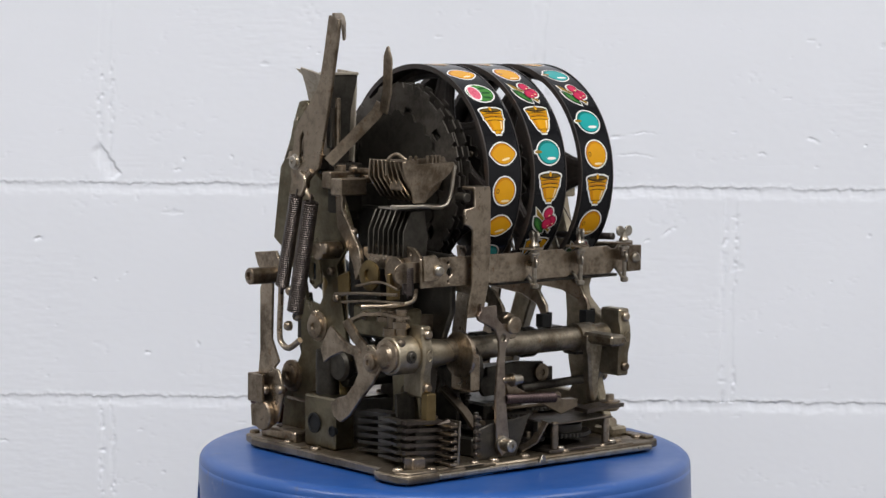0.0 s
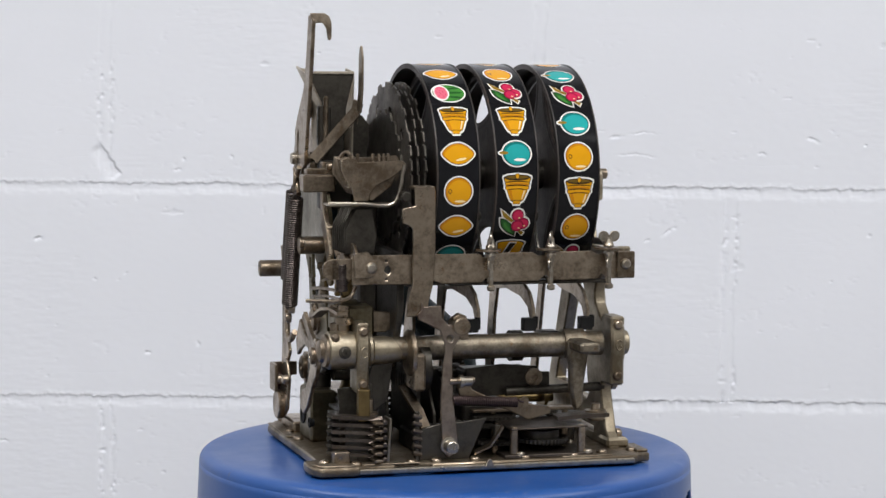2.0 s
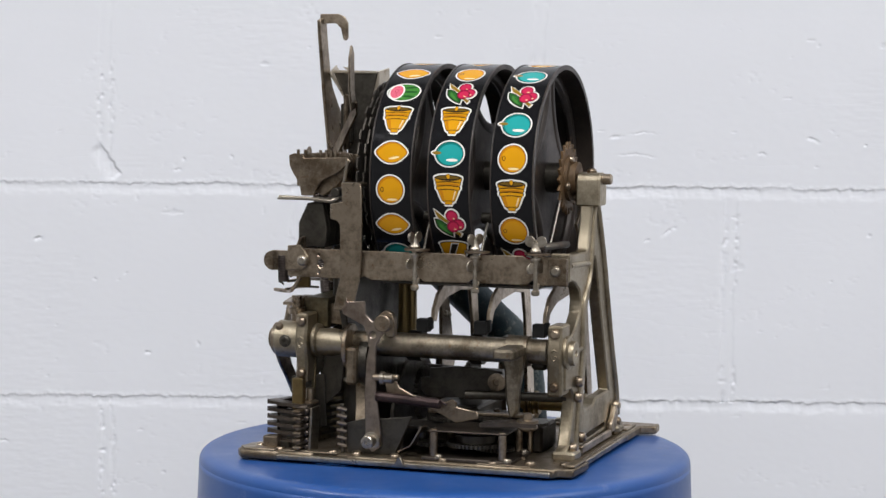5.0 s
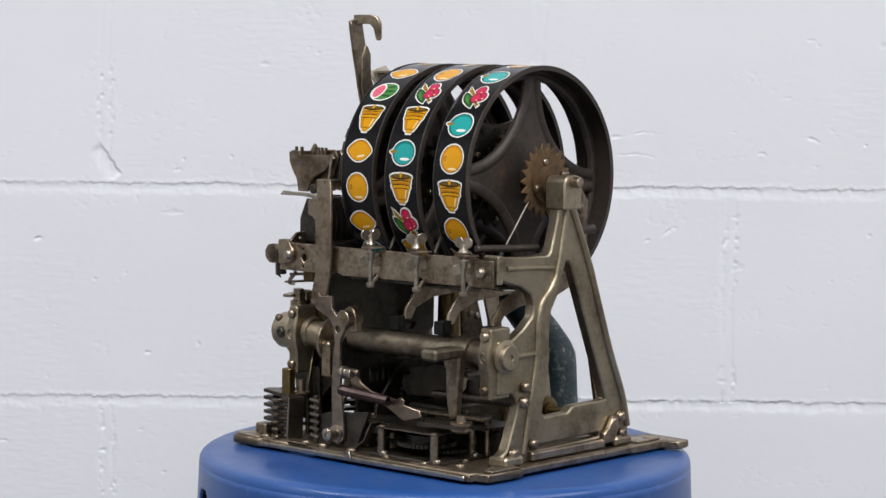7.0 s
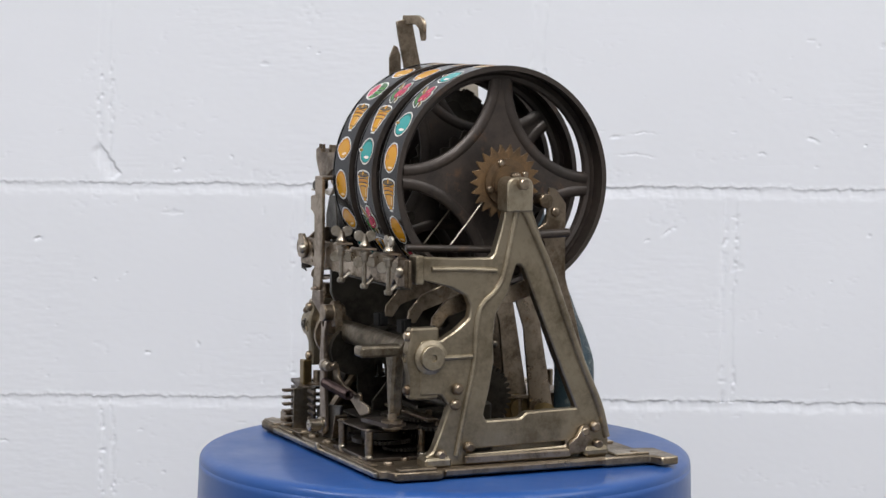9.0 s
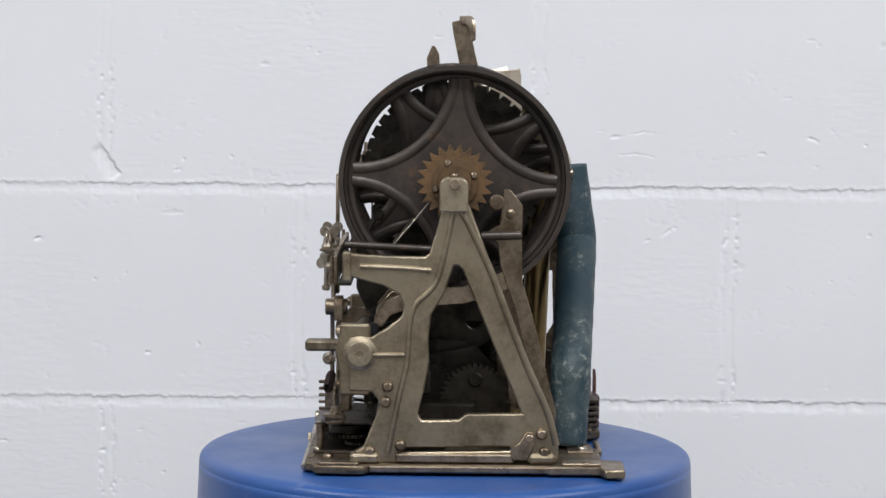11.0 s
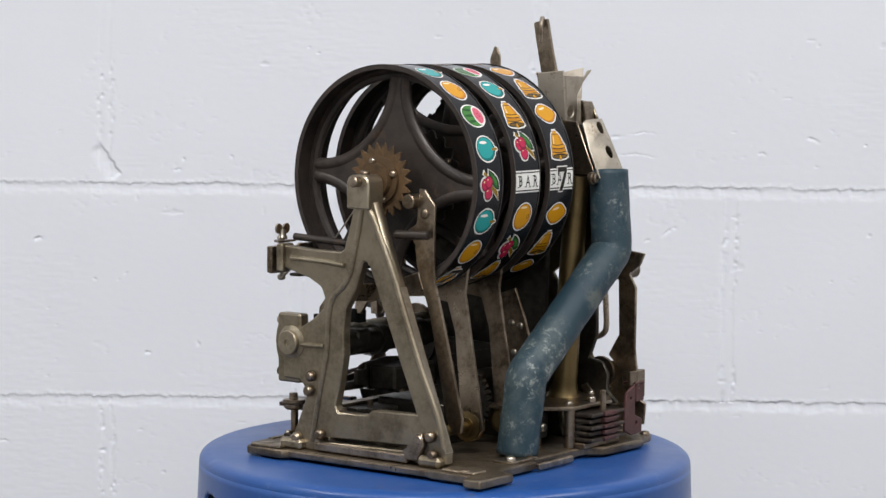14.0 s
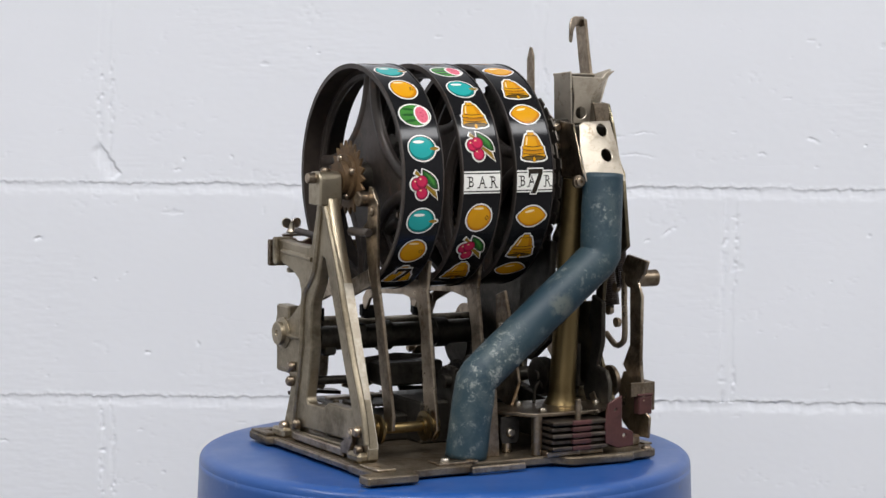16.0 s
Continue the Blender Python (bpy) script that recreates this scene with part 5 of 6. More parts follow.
    # hooked upright, top left
    hookp = P("hook_upright", plate([(0.0122, 0.3775), (-0.0023, 0.3738), (-0.0001, 0.3601), (0.0042, 0.3395), (0.0101, 0.3119), (0.019, 0.277), (0.025, 0.2522), (0.0389, 0.2421), (0.0412, 0.234), (0.049, 0.2266), (0.0674, 0.2245), (0.0627, 0.2409), (0.0652, 0.2563), (0.0597, 0.2707), (0.0597, 0.2801), (0.0519, 0.2912), (0.0363, 0.3075), (0.0286, 0.3161), (0.024, 0.3254), (0.0188, 0.3462)], "yz", -0.1240, -0.1208, [[(0.0471, 0.282), (0.0447, 0.2774), (0.0477, 0.2548), (0.0524, 0.2546), (0.051, 0.2772)]]), STEEL, "tall plated upright with hooked top")
    P("upright_pivot", bolt((-0.124, 0.0565, 0.2560), (-1, 0, 0), 0.0050, 0.0035), BRIGHT, under=hookp)
    P("spring_clip", wire([(-0.1275, 0.0445, 0.2480), (-0.1285, 0.0380, 0.2440), (-0.1290, 0.0370, 0.2360), (-0.1285, 0.0420, 0.2290)], 0.0018), STEEL, under=hookp)
    P("hook", plate([(-0.1267, 0.3793), (-0.1100, 0.3795), (-0.1052, 0.3771), (-0.1028, 0.3719), (-0.1027, 0.3586), (-0.1041, 0.3567), (-0.1060, 0.3571), (-0.1080, 0.3671), (-0.1114, 0.3713), (-0.1171, 0.3713), (-0.1267, 0.3698)], "xz", 0.003, 0.0062), STEEL, under=hookp)
    for v in bpy.data.objects["hook"].data.vertices:
        v.co.x += max(0.0, -0.1235 - v.co.x)
        v.co.y += (v.co.x + 0.1265) * 0.55
    # bent blade beside it
    P("blade", join(plate([(-0.0195, 0.353), (-0.0165, 0.352), (-0.013, 0.345), (-0.012, 0.315), (-0.006, 0.300), (-0.018, 0.297), (-0.0235, 0.315), (-0.024, 0.342)], "yz", -0.0870, -0.0852), strip([(-0.0860, -0.010, 0.306), (-0.0872, -0.005, 0.2976), (-0.1165, 0.021, 0.257)], 0.0048, 0.0009, (0.5, -0.44, -0.74))), STEEL, "bent pointed blade")
    P("cross_link", box(-0.126, -0.1, 0.006, 0.018, 0.236, 0.250, 0.001), STEEL)
    P("cross_link", box(-0.135, -0.108, -0.02, -0.006, 0.232, 0.246, 0.001), STEEL)
    # coin hopper: flared mouth and channel
    # front wall in the dark steel: the hopper's inner shade is in its colour
    hop = P("coin_hopper", plate([(-0.121, 0.3295), (-0.0795, 0.3305), (-0.0865, 0.300), (-0.089, 0.255), (-0.107, 0.255), (-0.107, 0.300)], "xz", 0.0295, 0.031), DARK, "flared sheet-metal coin hopper")
    P("hopper_side", plate([(0.031, 0.3305), (0.058, 0.333), (0.062, 0.262), (0.034, 0.255)], "yz", -0.0805, -0.079), SHEET, under=hop)
    P("hopper_flare", sweep([(-0.1235, 0.032, 0.331), (-0.116, 0.036, 0.318), (-0.108, 0.040, 0.302), (-0.107, 0.042, 0.262)], [(0.016, 0.0007), (0.016, -0.0007), (-0.010, -0.0007), (-0.010, 0.0007)], up=(0, 1, 0)), SHEET, under=hop)
    P("hopper_back", plate([(-0.1231, 0.3335), (-0.1150, 0.3325), (-0.1100, 0.3275), (-0.0800, 0.3290), (-0.0830, 0.3120), (-0.0820, 0.2890), (-0.0985, 0.2890), (-0.1000, 0.3120), (-0.1085, 0.3220)], "xz", 0.0575, 0.0590, [circle(-0.0892, 0.2979, 0.0050, 16)]), SHEET, under=hop)
    P("hopper_rim", box(-0.1205, -0.0800, 0.0280, 0.0300, 0.3282, 0.3308, 0.0006), SHEET, under=hop)
    P("inner_channel", box(-0.112, -0.084, 0.016, 0.029, 0.215, 0.256, 0.0015), DARK, under=hop)
    P("latch_block", box(-0.112, -0.101, 0.024, 0.031, 0.268, 0.302, 0.0012), DARK, under=hop)
    P("latch_block", box(-0.108, -0.104, 0.020, 0.025, 0.262, 0.31, 0.0012), STEEL, under=hop)
    # curved bright plate with two holes, above the pipe
    def bright_plate():
        bm = plate([(-0.073, 0.289), (-0.0775, 0.2915), (-0.1035, 0.292), (-0.1045, 0.270), (-0.1035, 0.243), (-0.067, 0.243), (-0.0685, 0.268)], "xz", 0.0, 0.0016, [circle(-0.0915, 0.2845, 0.0052, 18), circle(-0.0898, 0.2642, 0.0052, 18)], 0.0004)
        for v in bm.verts:
            v.co.y += 0.0835 + (0.2915 - v.co.z) * 0.52 - ((v.co.x + 0.0885) / 0.0175) ** 2 * 0.004
        return bm
    hp = P("holed_plate", bright_plate(), SHEET, "bright plate with two round holes")
    P("plate_cheek", plate([(0.055, 0.292), (0.079, 0.290), (0.098, 0.245), (0.062, 0.245)], "yz", -0.0705, -0.069), STEEL, under=hp)
    P("plate_cheek", plate([(0.066, 0.290), (0.082, 0.291), (0.101, 0.245), (0.078, 0.245)], "yz", -0.1045, -0.103), STEEL, under=hp)
    P("plate_backing", box(-0.102, -0.072, 0.060, 0.076, 0.248, 0.288, 0.001), DARK, under=hp)
    P("upper_cheek", plate([(-0.0956, 0.3069), (-0.1102, 0.3063), (-0.1162, 0.2896), (-0.0993, 0.2898)], "xz", 0.066, 0.068), STEEL, under=hp)
    brk = P("rear_bracket", plate([(-0.078, 0.245), (-0.058, 0.245), (-0.058, 0.283), (-0.066, 0.293), (-0.078, 0.293)], "xz", 0.056, 0.0585), DARK)
    for z in (0.252, 0.270, 0.286):
        P("bracket_screw", screw((-0.0655, 0.0585, z), (0, 1, 0), 0.0038, 0.003), STEEL, under=brk)
    P("bracket_tail", box(-0.072, -0.058, 0.050, 0.060, 0.205, 0.246, 0.0015), DARK, under=brk)
    P("plate_stud", bolt((-0.062, 0.100, 0.243), (0, 1, 0), 0.004, 0.004), STEEL)
    # flaking blue-grey coin pipe
    def pipe():
        pts = [(-0.0852, 0.1010, 0.2485), (-0.0815, 0.1055, 0.215), (-0.0780, 0.1098, 0.1835), (-0.0755, 0.1098, 0.1793), (0.0300, 0.1003, 0.0882), (0.0335, 0.0998, 0.0825), (0.0405, 0.0965, 0.0205)]
        dense = []
        for a, b in zip(pts, pts[1:]):
            a, b = Vector(a), Vector(b)
            n = max(1, int((b - a).length / 0.004))
            dense += [a.lerp(b, i / n) for i in range(n)]
        dense.append(Vector(pts[-1]))
        r = 0.0170
        bm = sweep(dense, ring_section(r, 32), up=(0, 1, 0.01), caps=False)
        for v in bm.verts:
            v.co += Vector((noise.noise(v.co * 60), noise.noise(v.co * 60 + Vector((9, 0, 0))), noise.noise(v.co * 60 + Vector((0, 9, 0))))) * 0.0006
        return bm
    po = P("coin_pipe", pipe(), PIPE, "bent coin pipe in flaking blue-grey paint")
    mod = po.modifiers.new("thick", "SOLIDIFY")
    mod.thickness, mod.offset = 0.0014, -1
    P("pipe_foot", box(0.040, 0.076, 0.096, 0.117, 0.0195, 0.0215, 0.0005), STEEL, under=po)
    P("foot_screw", screw((0.066, 0.108, 0.0215), (0, 0, 1), 0.0042, 0.003), BRIGHT, under=po)
    P("brass_tube", lathe([(0, 0.0150), (0.004, 0.0128), (0.012, 0.0112), (0.19, 0.0100)], (-0.0664, 0.0706, 0.0540), (-0.03, 0.04, 1), 28), BRASS, "dull brass tube")

    # rear reel arms with their pivot rod
    arm_a = [(0.0272, 0.2037), (0.0319, 0.2070), (0.0376, 0.2104), (0.0402, 0.2391), (0.0459, 0.2384), (0.0560, 0.2256), (0.0554, 0.1987), (0.0562, 0.1646), (0.0642, 0.1376), (0.0851, 0.0563), (0.0838, 0.0447), (0.0758, 0.0428), (0.0699, 0.0531), (0.0518, 0.1370), (0.0380, 0.1776), (0.0359, 0.1948)]
    P("reel_arm", plate(arm_a, "yz", 0.0985, 0.1015), STEEL, "long flat reel brake arm")
    P("arm_pin", rod((0.094, 0.0345, 0.2285), (0.109, 0.0345, 0.2285), 0.0062), STEEL)
    P("arm_pin", screw((0.1015, 0.046, 0.219), (1, 0, 0), 0.004, 0.002), STEEL)
    P("arm_rod", rod((0.1085, 0.022, 0.2015), (0.1085, 0.055, 0.2025), 0.0036), BROWN)
    for x in (0.052, 0.004):
        P("reel_arm", plate([(0.050, 0.040), (0.062, 0.030), (0.072, 0.040), (0.058, 0.118), (0.052, 0.152), (0.056, 0.178), (0.046, 0.178), (0.036, 0.160), (0.008, 0.160), (-0.030, 0.158), (-0.052, 0.149), (-0.063, 0.136), (-0.064, 0.127), (-0.057, 0.126), (-0.050, 0.136), (-0.030, 0.143), (0.010, 0.146), (0.034, 0.143), (0.042, 0.118)], "yz", x - 0.0015, x + 0.0015), STEEL, "long flat reel brake arm")
    P("reel_arm", plate([(0.040, 0.172), (0.008, 0.160), (-0.030, 0.158), (-0.052, 0.149), (-0.063, 0.136), (-0.064, 0.127), (-0.057, 0.126), (-0.050, 0.136), (-0.030, 0.143), (0.010, 0.146), (0.045, 0.158)], "yz", 0.0985, 0.1015), STEEL, "hooked reel brake arm")
    for x in (0.0969, 0.0471, -0.003):
        P("arm_pad", join(box(x - 0.0056, x + 0.0052, -0.0690, -0.0600, 0.1180, 0.1288, 0.0006), box(x + 0.0035, x + 0.0075, -0.0670, -0.0610, 0.1200, 0.1300, 0.0006)), RUBBER, "black rubber pad")
    P("rear_pivot_rod", rod((0.045, 0.059, 0.0425), (0.112, 0.059, 0.0425), 0.0045), BRASS)
    for x in (0.0985, 0.055, 0.048, 0.004):
        P("pivot_disc", lathe([(0, 0.0125), (0.002, 0.0125), (0.003, 0.008), (0.005, 0.008)], (x + 0.002, 0.059, 0.0425), (1, 0, 0), 24), BRASS)
    P("riveted_plate", plate([(0.040, 0.058), (0.062, 0.052), (0.075, 0.075), (0.060, 0.125), (0.050, 0.150), (0.036, 0.145)], "yz", -0.0245, -0.0215), STEEL)
    for a, b in ((0.047, 0.12), (0.056, 0.118), (0.050, 0.095), (0.06, 0.09)):
        P("rivet", screw((-0.0215, a, b), (1, 0, 0), 0.003, 0.002), BRIGHT)
    P("lower_shaft", rod((-0.1, 0.02, 0.075), (0.02, 0.02, 0.072), 0.006), DARK)

    # lever fan, front left
    P("fan_plate", plate([(-0.1180, 0.2615), (-0.1134, 0.2633), (-0.1056, 0.2625), (-0.1042, 0.2597), (-0.0665, 0.2610), (-0.0633, 0.2573), (-0.0688, 0.2527), (-0.0756, 0.2471), (-0.0885, 0.2410), (-0.0940, 0.2340), (-0.0949, 0.2285), (-0.1068, 0.2284), (-0.1087, 0.2385), (-0.1143, 0.2468), (-0.1175, 0.2532)], "xz", -0.0795, -0.077), STEEL, "fan of thin nickel levers")
    for k in range(8):
        y = -0.072 + 0.0064 * k
        P("fan_lever", plate([(-0.118 + 0.001 * k, 0.262), (-0.070, 0.265 - 0.0007 * k), (-0.066, 0.258), (-0.074, 0.240), (-0.090, 0.228), (-0.100, 0.232), (-0.112, 0.248)], "xz", y, y + 0.0013), STEEL)
        P("stack_plate", plate([(-0.112, 0.185), (-0.088, 0.185), (-0.086, 0.200), (-0.090, 0.222), (-0.104, 0.222), (-0.112, 0.205)], "xz", y, y + 0.0012), DARK)
    P("fan_tray", join(wire([(-0.1275, -0.076, 0.2265), (-0.10, -0.080, 0.2262), (-0.0735, -0.080, 0.2270), (-0.0655, -0.080, 0.258)], 0.0016, 4), box(-0.128, -0.074, -0.080, -0.060, 0.2245, 0.2262, 0.0005)), BRIGHT)
    P("fan_rod", rod((-0.10, -0.07, 0.2505), (-0.10, 0.01, 0.2505), 0.003), STEEL)
    P("arch_strap", plate([(0.0204, 0.2549), (0.0081, 0.2555), (0.0086, 0.2192), (-0.0015, 0.206), (-0.0145, 0.1884), (-0.0184, 0.1725), (-0.0095, 0.1616), (-0.0064, 0.1738), (0.0037, 0.1917), (0.0153, 0.2039), (0.0187, 0.2373)], "yz", -0.1120, -0.1080), STEEL)
    P("bar_bracket", plate([(-0.0156, 0.19), (-0.0598, 0.1951), (-0.0814, 0.1931), (-0.0907, 0.1848), (-0.0896, 0.1667), (-0.0566, 0.163), (-0.0491, 0.1724), (-0.0269, 0.1752), (-0.0156, 0.1836)], "yz", -0.1080, -0.1055, [circle(-0.036, 0.1865, 0.0016, 10), circle(-0.077, 0.1885, 0.0014, 10)]), STEEL)
    P("cam_ring", lathe([(0, 0.0125), (0.002, 0.0125), (0.003, 0.010), (0.0031, 0.005), (0.001, 0.0045)], (-0.114, -0.0330, 0.168), (-1, 0, 0), 24), BRASS)
    P("spring_tray", join(wire([(-0.122, 0.004, 0.1500), (-0.121, -0.030, 0.1535), (-0.120, -0.075, 0.1560)], 0.0013), wire([(-0.121, -0.004, 0.1440), (-0.120, -0.040, 0.1480), (-0.119, -0.082, 0.1500)], 0.0011), wire([(-0.119, -0.020, 0.1585), (-0.118, -0.050, 0.1640), (-0.118, -0.074, 0.1600)], 0.0011)), STEEL, "bent spring wires")
    P("rear_housing", box(-0.110, -0.086, -0.066, -0.004, 0.1165, 0.1420, 0.002), OLIVE)
    P("housing_screw", screw((-0.110, -0.020, 0.134), (-1, 0, 0), 0.0038, 0.003), STEEL)
    P("stud_nut", join(lathe([(0, 0.0085), (0.007, 0.0085), (0.0072, 0.0055)], (-0.114, -0.062, 0.121), (0, 0, 1), 6), rod((-0.114, -0.062, 0.127), (-0.114, -0.062, 0.142), 0.0045)), STEEL)
    P("inner_upright", plate([(-0.078, 0.0195), (-0.040, 0.0195), (-0.036, 0.040), (-0.044, 0.062), (-0.042, 0.094), (-0.070, 0.096), (-0.078, 0.060)], "yz", -0.0985, -0.0955, [circle(-0.060, 0.075, 0.005, 16)]), OLIVE)
    P("round_cam", plate(circle(-0.0620, 0.172, 0.013, 24), "yz", -0.1125, -0.1085), STEEL)
    P("short_spring", coil((-0.1195, -0.0872, 0.1822), (-0.1188, -0.0874, 0.1543), 0.0042, 16, 0.0008, 0.003), SPRING)
    P("round_tab", join(plate(circle(-0.1275, 0.1745, 0.0082, 22), "xz", -0.0905, -0.088), box(-0.128, -0.108, -0.0905, -0.088, 0.1665, 0.183, 0.0005)), STEEL)
    P("wire_finger", wire([(-0.1403, -0.0543, 0.1461), (-0.122, -0.0692, 0.1471), (-0.112, -0.084, 0.151), (-0.106, -0.082, 0.160)], 0.0016), STEEL)
    P("brass_plate", box(-0.118, -0.106, -0.062, -0.058, 0.150, 0.172, 0.0008), BRASS)
    P("coil_post", lathe([(0, 0.0045), (0.006, 0.0045), (0.0065, 0.007), (0.012, 0.007), (0.0125, 0.0045), (0.022, 0.0045)], (-0.113, -0.072, 0.122), (0, 0, 1), 16), STEEL)
    P("support_arm", plate([(-0.1104, 0.1416), (-0.0950, 0.1384), (-0.0684, 0.1358), (-0.0660, 0.1255), (-0.0753, 0.1198), (-0.1033, 0.1205), (-0.1099, 0.1298)], "xz", -0.062, -0.059), STEEL)
    P("diagonal_arm", plate([(-0.0890, 0.0931), (-0.0750, 0.0988), (-0.0704, 0.0970), (-0.0748, 0.0649), (-0.0934, 0.0483), (-0.0958, 0.0647)], "xz", -0.068, -0.065), DARK)
    P("column", box(-0.092, -0.078, -0.045, -0.03, 0.100, 0.185, 0.002), DARK)
    P("column", box(-0.080, -0.066, 0.0, 0.03, 0.110, 0.22, 0.002), DARK)
    # dark sheet added to close see-through gaps and deepen the interior shade
    P("disc_backing", plate([(-0.084, 0.140), (-0.060, 0.088), (0.020, 0.085), (0.050, 0.105), (0.052, 0.190), (-0.084, 0.186)], "yz", -0.072, -0.066, [circle(0.020, 0.112, 0.007, 18)], 0.001), DARK)
    # small parts round the left frame
    P("link_hook", wire([(-0.1270, 0.0298, 0.2498), (-0.1270, 0.0367, 0.2438), (-0.1270, 0.0390, 0.2367), (-0.1270, 0.0343, 0.2300), (-0.1270, 0.0297, 0.2270)], 0.0022), STEEL)
    P("upper_plate", plate([(0.0652, 0.3057), (0.0527, 0.3070), (0.0495, 0.2968), (0.0665, 0.2670), (0.0807, 0.2635), (0.0729, 0.2890)], "yz", -0.1145, -0.112), OLIVE)
    P("pivot_block", box(-0.108, -0.092, -0.064, -0.048, 0.238, 0.254, 0.0015), STEEL)
    for q in [(-0.1080, 0.0021, 0.2436), (-0.1080, -0.0099, 0.2387), (-0.1080, -0.0023, 0.2522), (-0.1080, 0.0108, 0.2106), (-0.1080, -0.0028, 0.2003), (-0.1080, 0.0589, 0.2492), (-0.1080, 0.0272, 0.1663), (-0.1080, 0.0485, 0.1289), (-0.1080, 0.0193, 0.1448)]:
        P("small_screw", screw(q, (-1, 0, 0), 0.0036, 0.0035), STEEL)
    P("pin_wire", wire([(-0.112, -0.050, 0.250), (-0.112, -0.052, 0.262), (-0.108, -0.058, 0.267), (-0.104, -0.066, 0.262)], 0.0014), STEEL)
    for x in (-0.110, -0.104, -0.091, -0.086, -0.082, -0.078):
        P("fan_pin", rod((x, -0.078 + (x + 0.11) * 0.1, 0.252), (x, -0.078 + (x + 0.11) * 0.1, 0.2665), 0.0014, 8), STEEL)
    P("slot_plate", plate([(0.0530, 0.1763), (0.0390, 0.1788), (0.0342, 0.1565), (0.0434, 0.1500), (0.0513, 0.1551)], "yz", -0.1135, -0.111, [[(0.0475, 0.1720), (0.0428, 0.1723), (0.0427, 0.1582), (0.0466, 0.1578)]]), OLIVE)
    P("curved_guard", strip([(-0.122, -0.012, 0.128), (-0.12, -0.035, 0.137), (-0.119, -0.06, 0.140), (-0.117, -0.082, 0.138)], 0.0012, 0.0045, (0, 0, 1)), STEEL)
    P("brass_slide", plate([(0.0139, 0.1637), (-0.0012, 0.1687), (-0.0029, 0.1502), (0.0122, 0.1461)], "yz", -0.1125, -0.110), BRASS)
    P("coil_nut", lathe([(0, 0.0075), (0.004, 0.0075), (0.0042, 0.005), (0.010, 0.005)], (-0.112, -0.05, 0.132), (0, 0, 1), 6), STEEL)
    P("lower_cam", lathe([(0, 0.0120), (0.006, 0.0130), (0.009, 0.0110), (0.0092, 0.004)], (-0.1030, 0.0138, 0.0884), (-1, 0, 0), 22), DARK)
    P("slant_strut", strip([(-0.06, -0.06, 0.075), (-0.052, -0.080, 0.056), (-0.049, -0.090, 0.044)], 0.004, 0.0015, (1, 0, 0)), STEEL)
    # stack of plates, rear left corner
    st = P("leaf_stack", box(-0.076, -0.022, 0.100, 0.122, 0.0195, 0.024, 0.0008), STEEL, "stack of flat dark leaf plates")
    for k in range(5):
        P("stack_leaf", box(-0.077 + 0.002 * (k % 2), -0.024, 0.099, 0.128 - 0.002 * (k % 2), 0.0250 + 0.0052 * k, 0.0282 + 0.0052 * k, 0.0007), LEAFMETAL, under=st)
        P("leaf_tip", box(-0.060, -0.042, 0.1255, 0.1295, 0.0247 + 0.0052 * k, 0.0285 + 0.0052 * k, 0.0007), WINE, under=st)
    P("stack_post", rod((-0.052, 0.120, 0.0195), (-0.052, 0.120, 0.066), 0.0026), STEEL, under=st)
    P("stack_post", rod((-0.020, 0.108, 0.0195), (-0.020, 0.108, 0.053), 0.0046), STEEL, under=st)
    P("top_shelf", plate([(-0.108, 0.045), (0.012, 0.045), (0.016, 0.07), (-0.016, 0.112), (-0.075, 0.115), (-0.108, 0.09)], "xy", 0.0515, 0.0545), STEEL, under=st)
    P("shelf_pillar", rod((-0.005, 0.085, 0.0195), (-0.005, 0.085, 0.0515), 0.004), STEEL, under=st)
    P("shelf_pillar", rod((0.008, 0.060, 0.0195), (0.008, 0.060, 0.0515), 0.0035), STEEL, under=st)
    P("slot_bracket", plate([(-0.012, 0.028), (0.002, 0.028), (0.004, 0.034), (0.004, 0.050), (-0.014, 0.050), (-0.014, 0.034)], "xz", 0.088, 0.0905), DARK, under=st)
    P("bracket_bolt", screw((-0.005, 0.0905, 0.037), (0, 1, 0), 0.004, 0.003), BRIGHT, under=st)
    P("rear_strap", plate([(0.009, 0.0195), (0.021, 0.0195), (0.0165, 0.078), (0.0125, 0.078)], "xz", 0.096, 0.098), STEEL, under=st)
    P("shelf_tooth_bar", plate([(-0.028, 0.0545), (-0.024, 0.0545)] + [(-0.024 + (0.0022 if k % 2 else 0.0), 0.056 + 0.0022 * k) for k in range(13)] + [(-0.028, 0.083)], "xz", 0.040, 0.043), DARK, under=st)
    P("shelf_hook", wire([(-0.046, 0.06, 0.0545), (-0.047, 0.06, 0.066), (-0.051, 0.06, 0.072), (-0.054, 0.06, 0.067)], 0.0014), DARK, under=st)
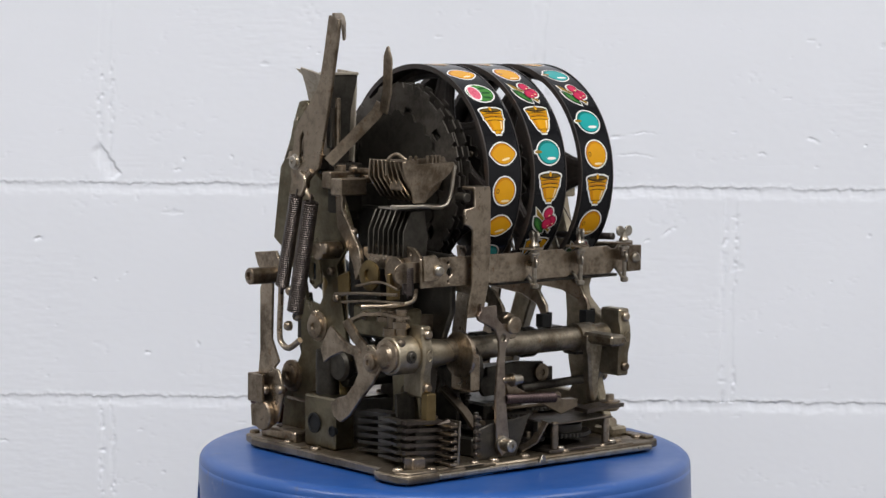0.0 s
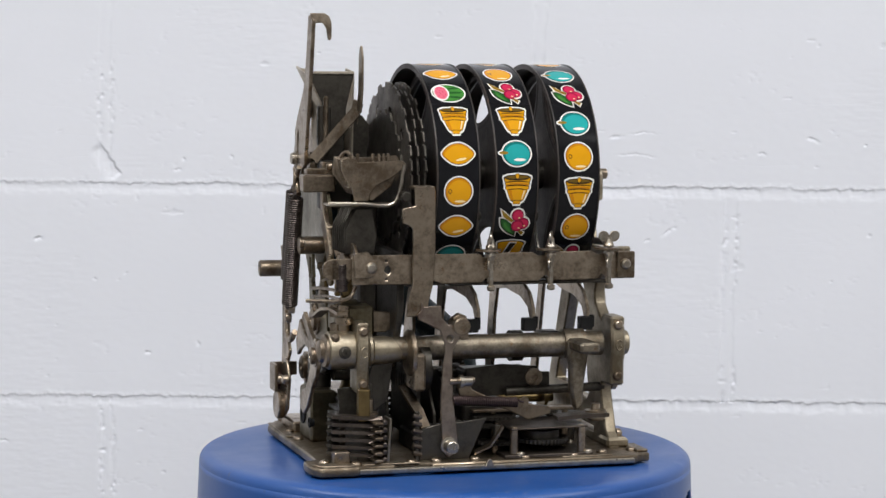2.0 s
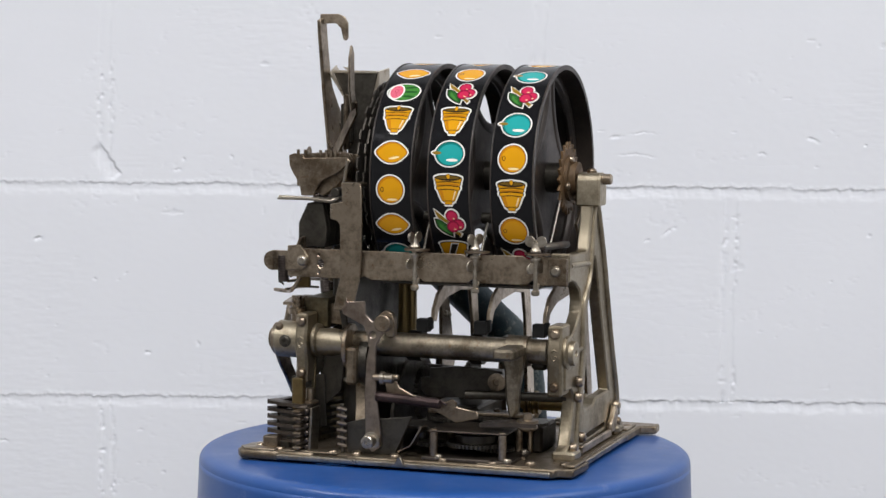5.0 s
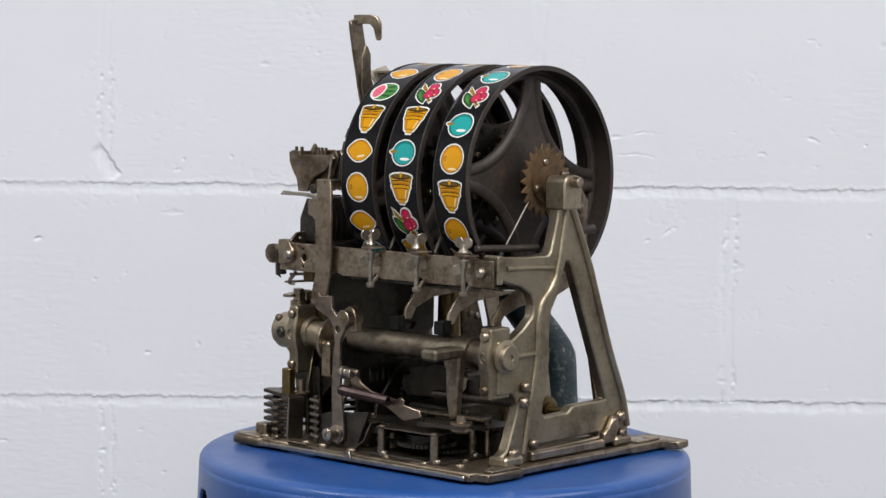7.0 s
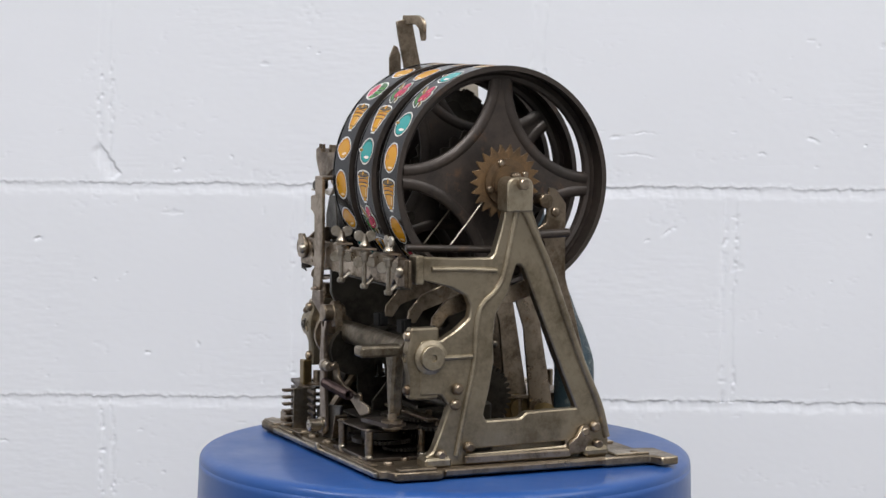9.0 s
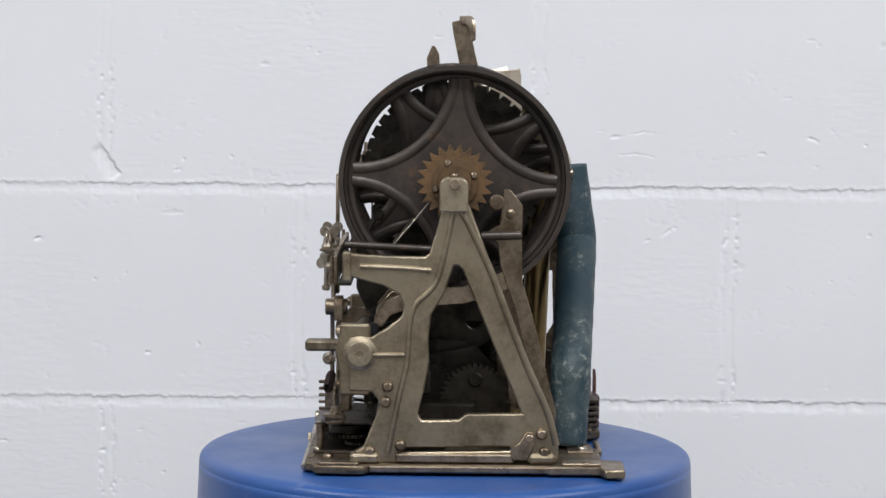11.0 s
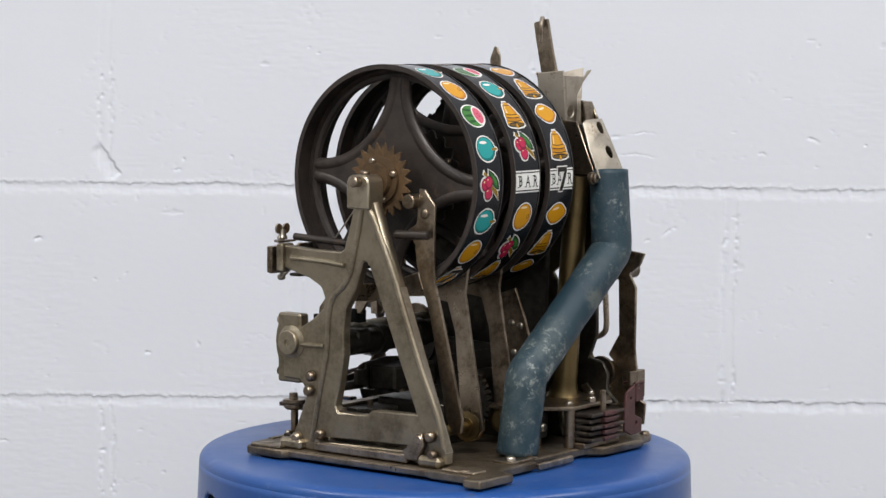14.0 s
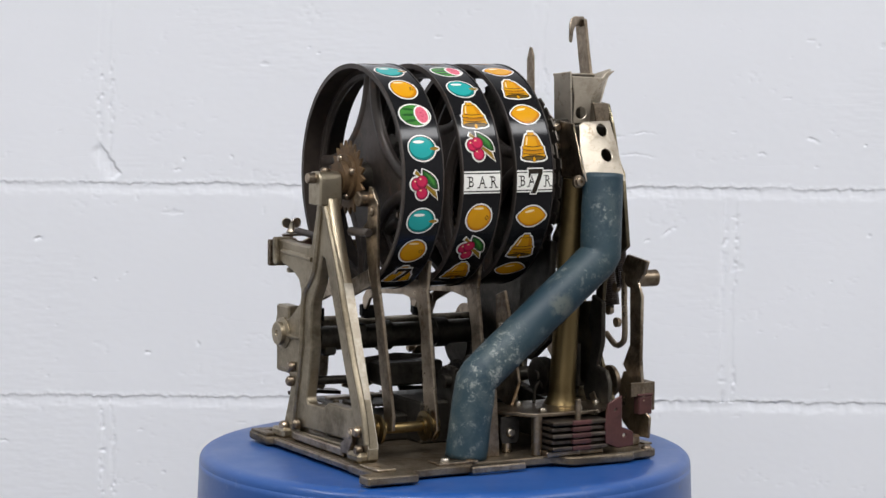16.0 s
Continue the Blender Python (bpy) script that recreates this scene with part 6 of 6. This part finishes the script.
    for x, y in ((-0.03, 0.1), (-0.065, 0.1), (-0.095, 0.08), (0.0, 0.06), (-0.03, 0.06)):
        P("shelf_screw", screw((x, y, 0.0545), (0, 0, 1), 0.0038, 0.003), BRIGHT, under=st)
    P("maroon_plate", plate([(-0.0761, 0.0611), (-0.0895, 0.0675), (-0.0901, 0.0411), (-0.1011, 0.0366), (-0.1014, 0.025), (-0.0864, 0.0237), (-0.0742, 0.0288), (-0.0738, 0.046)], "xz", 0.126, 0.1285, [circle(-0.0835, 0.0560, 0.0014, 10), circle(-0.0925, 0.0340, 0.0018, 12)]), WINE, "stamped corner plate in worn maroon")
    P("maroon_block", join(box(-0.1305, -0.117, 0.104, 0.1125, 0.047, 0.0625, 0.001), box(-0.1310, -0.116, 0.100, 0.1130, 0.0625, 0.0645, 0.0006)), WINE)
    P("wavy_arm", plate([(0.0665, 0.1449), (0.083, 0.1401), (0.0837, 0.1052), (0.076, 0.0849), (0.0896, 0.0825), (0.0953, 0.0725), (0.0949, 0.0579), (0.1052, 0.0484), (0.0987, 0.0389), (0.0783, 0.0422), (0.0609, 0.0518), (0.0544, 0.0629), (0.0623, 0.0834), (0.0674, 0.1035), (0.0615, 0.1225)], "yz", -0.102, -0.098, w=0.001), DARK)
    P("wavy_link", plate([(0.0692, 0.0601), (0.076, 0.0639), (0.0858, 0.0514), (0.1034, 0.0477), (0.1154, 0.0502), (0.1155, 0.0439), (0.1002, 0.0405), (0.0805, 0.0429)], "yz", -0.0965, -0.0945, w=0.0008), STEEL)
    P("black_roller", lathe([(0, 0.0150), (0.002, 0.0160), (0.010, 0.0160), (0.011, 0.0140), (0.0112, 0.005), (0.013, 0.0045)], (-0.0660, 0.0494, 0.0756), (1, 0, 0), 28), DARK)
    return M


def motions():
    times = [0.5 * i for i in range(33)]
    walk(seat, [(t, pose(-0.005, 0, 0.0105, 0, 0, turn(t))) for t in times])
    walk(machine, [(t, pose(0, 0, 0, 0, 0, turn(t))) for t in times])


room()
seat = stool()
machine = mechanism()
motions()
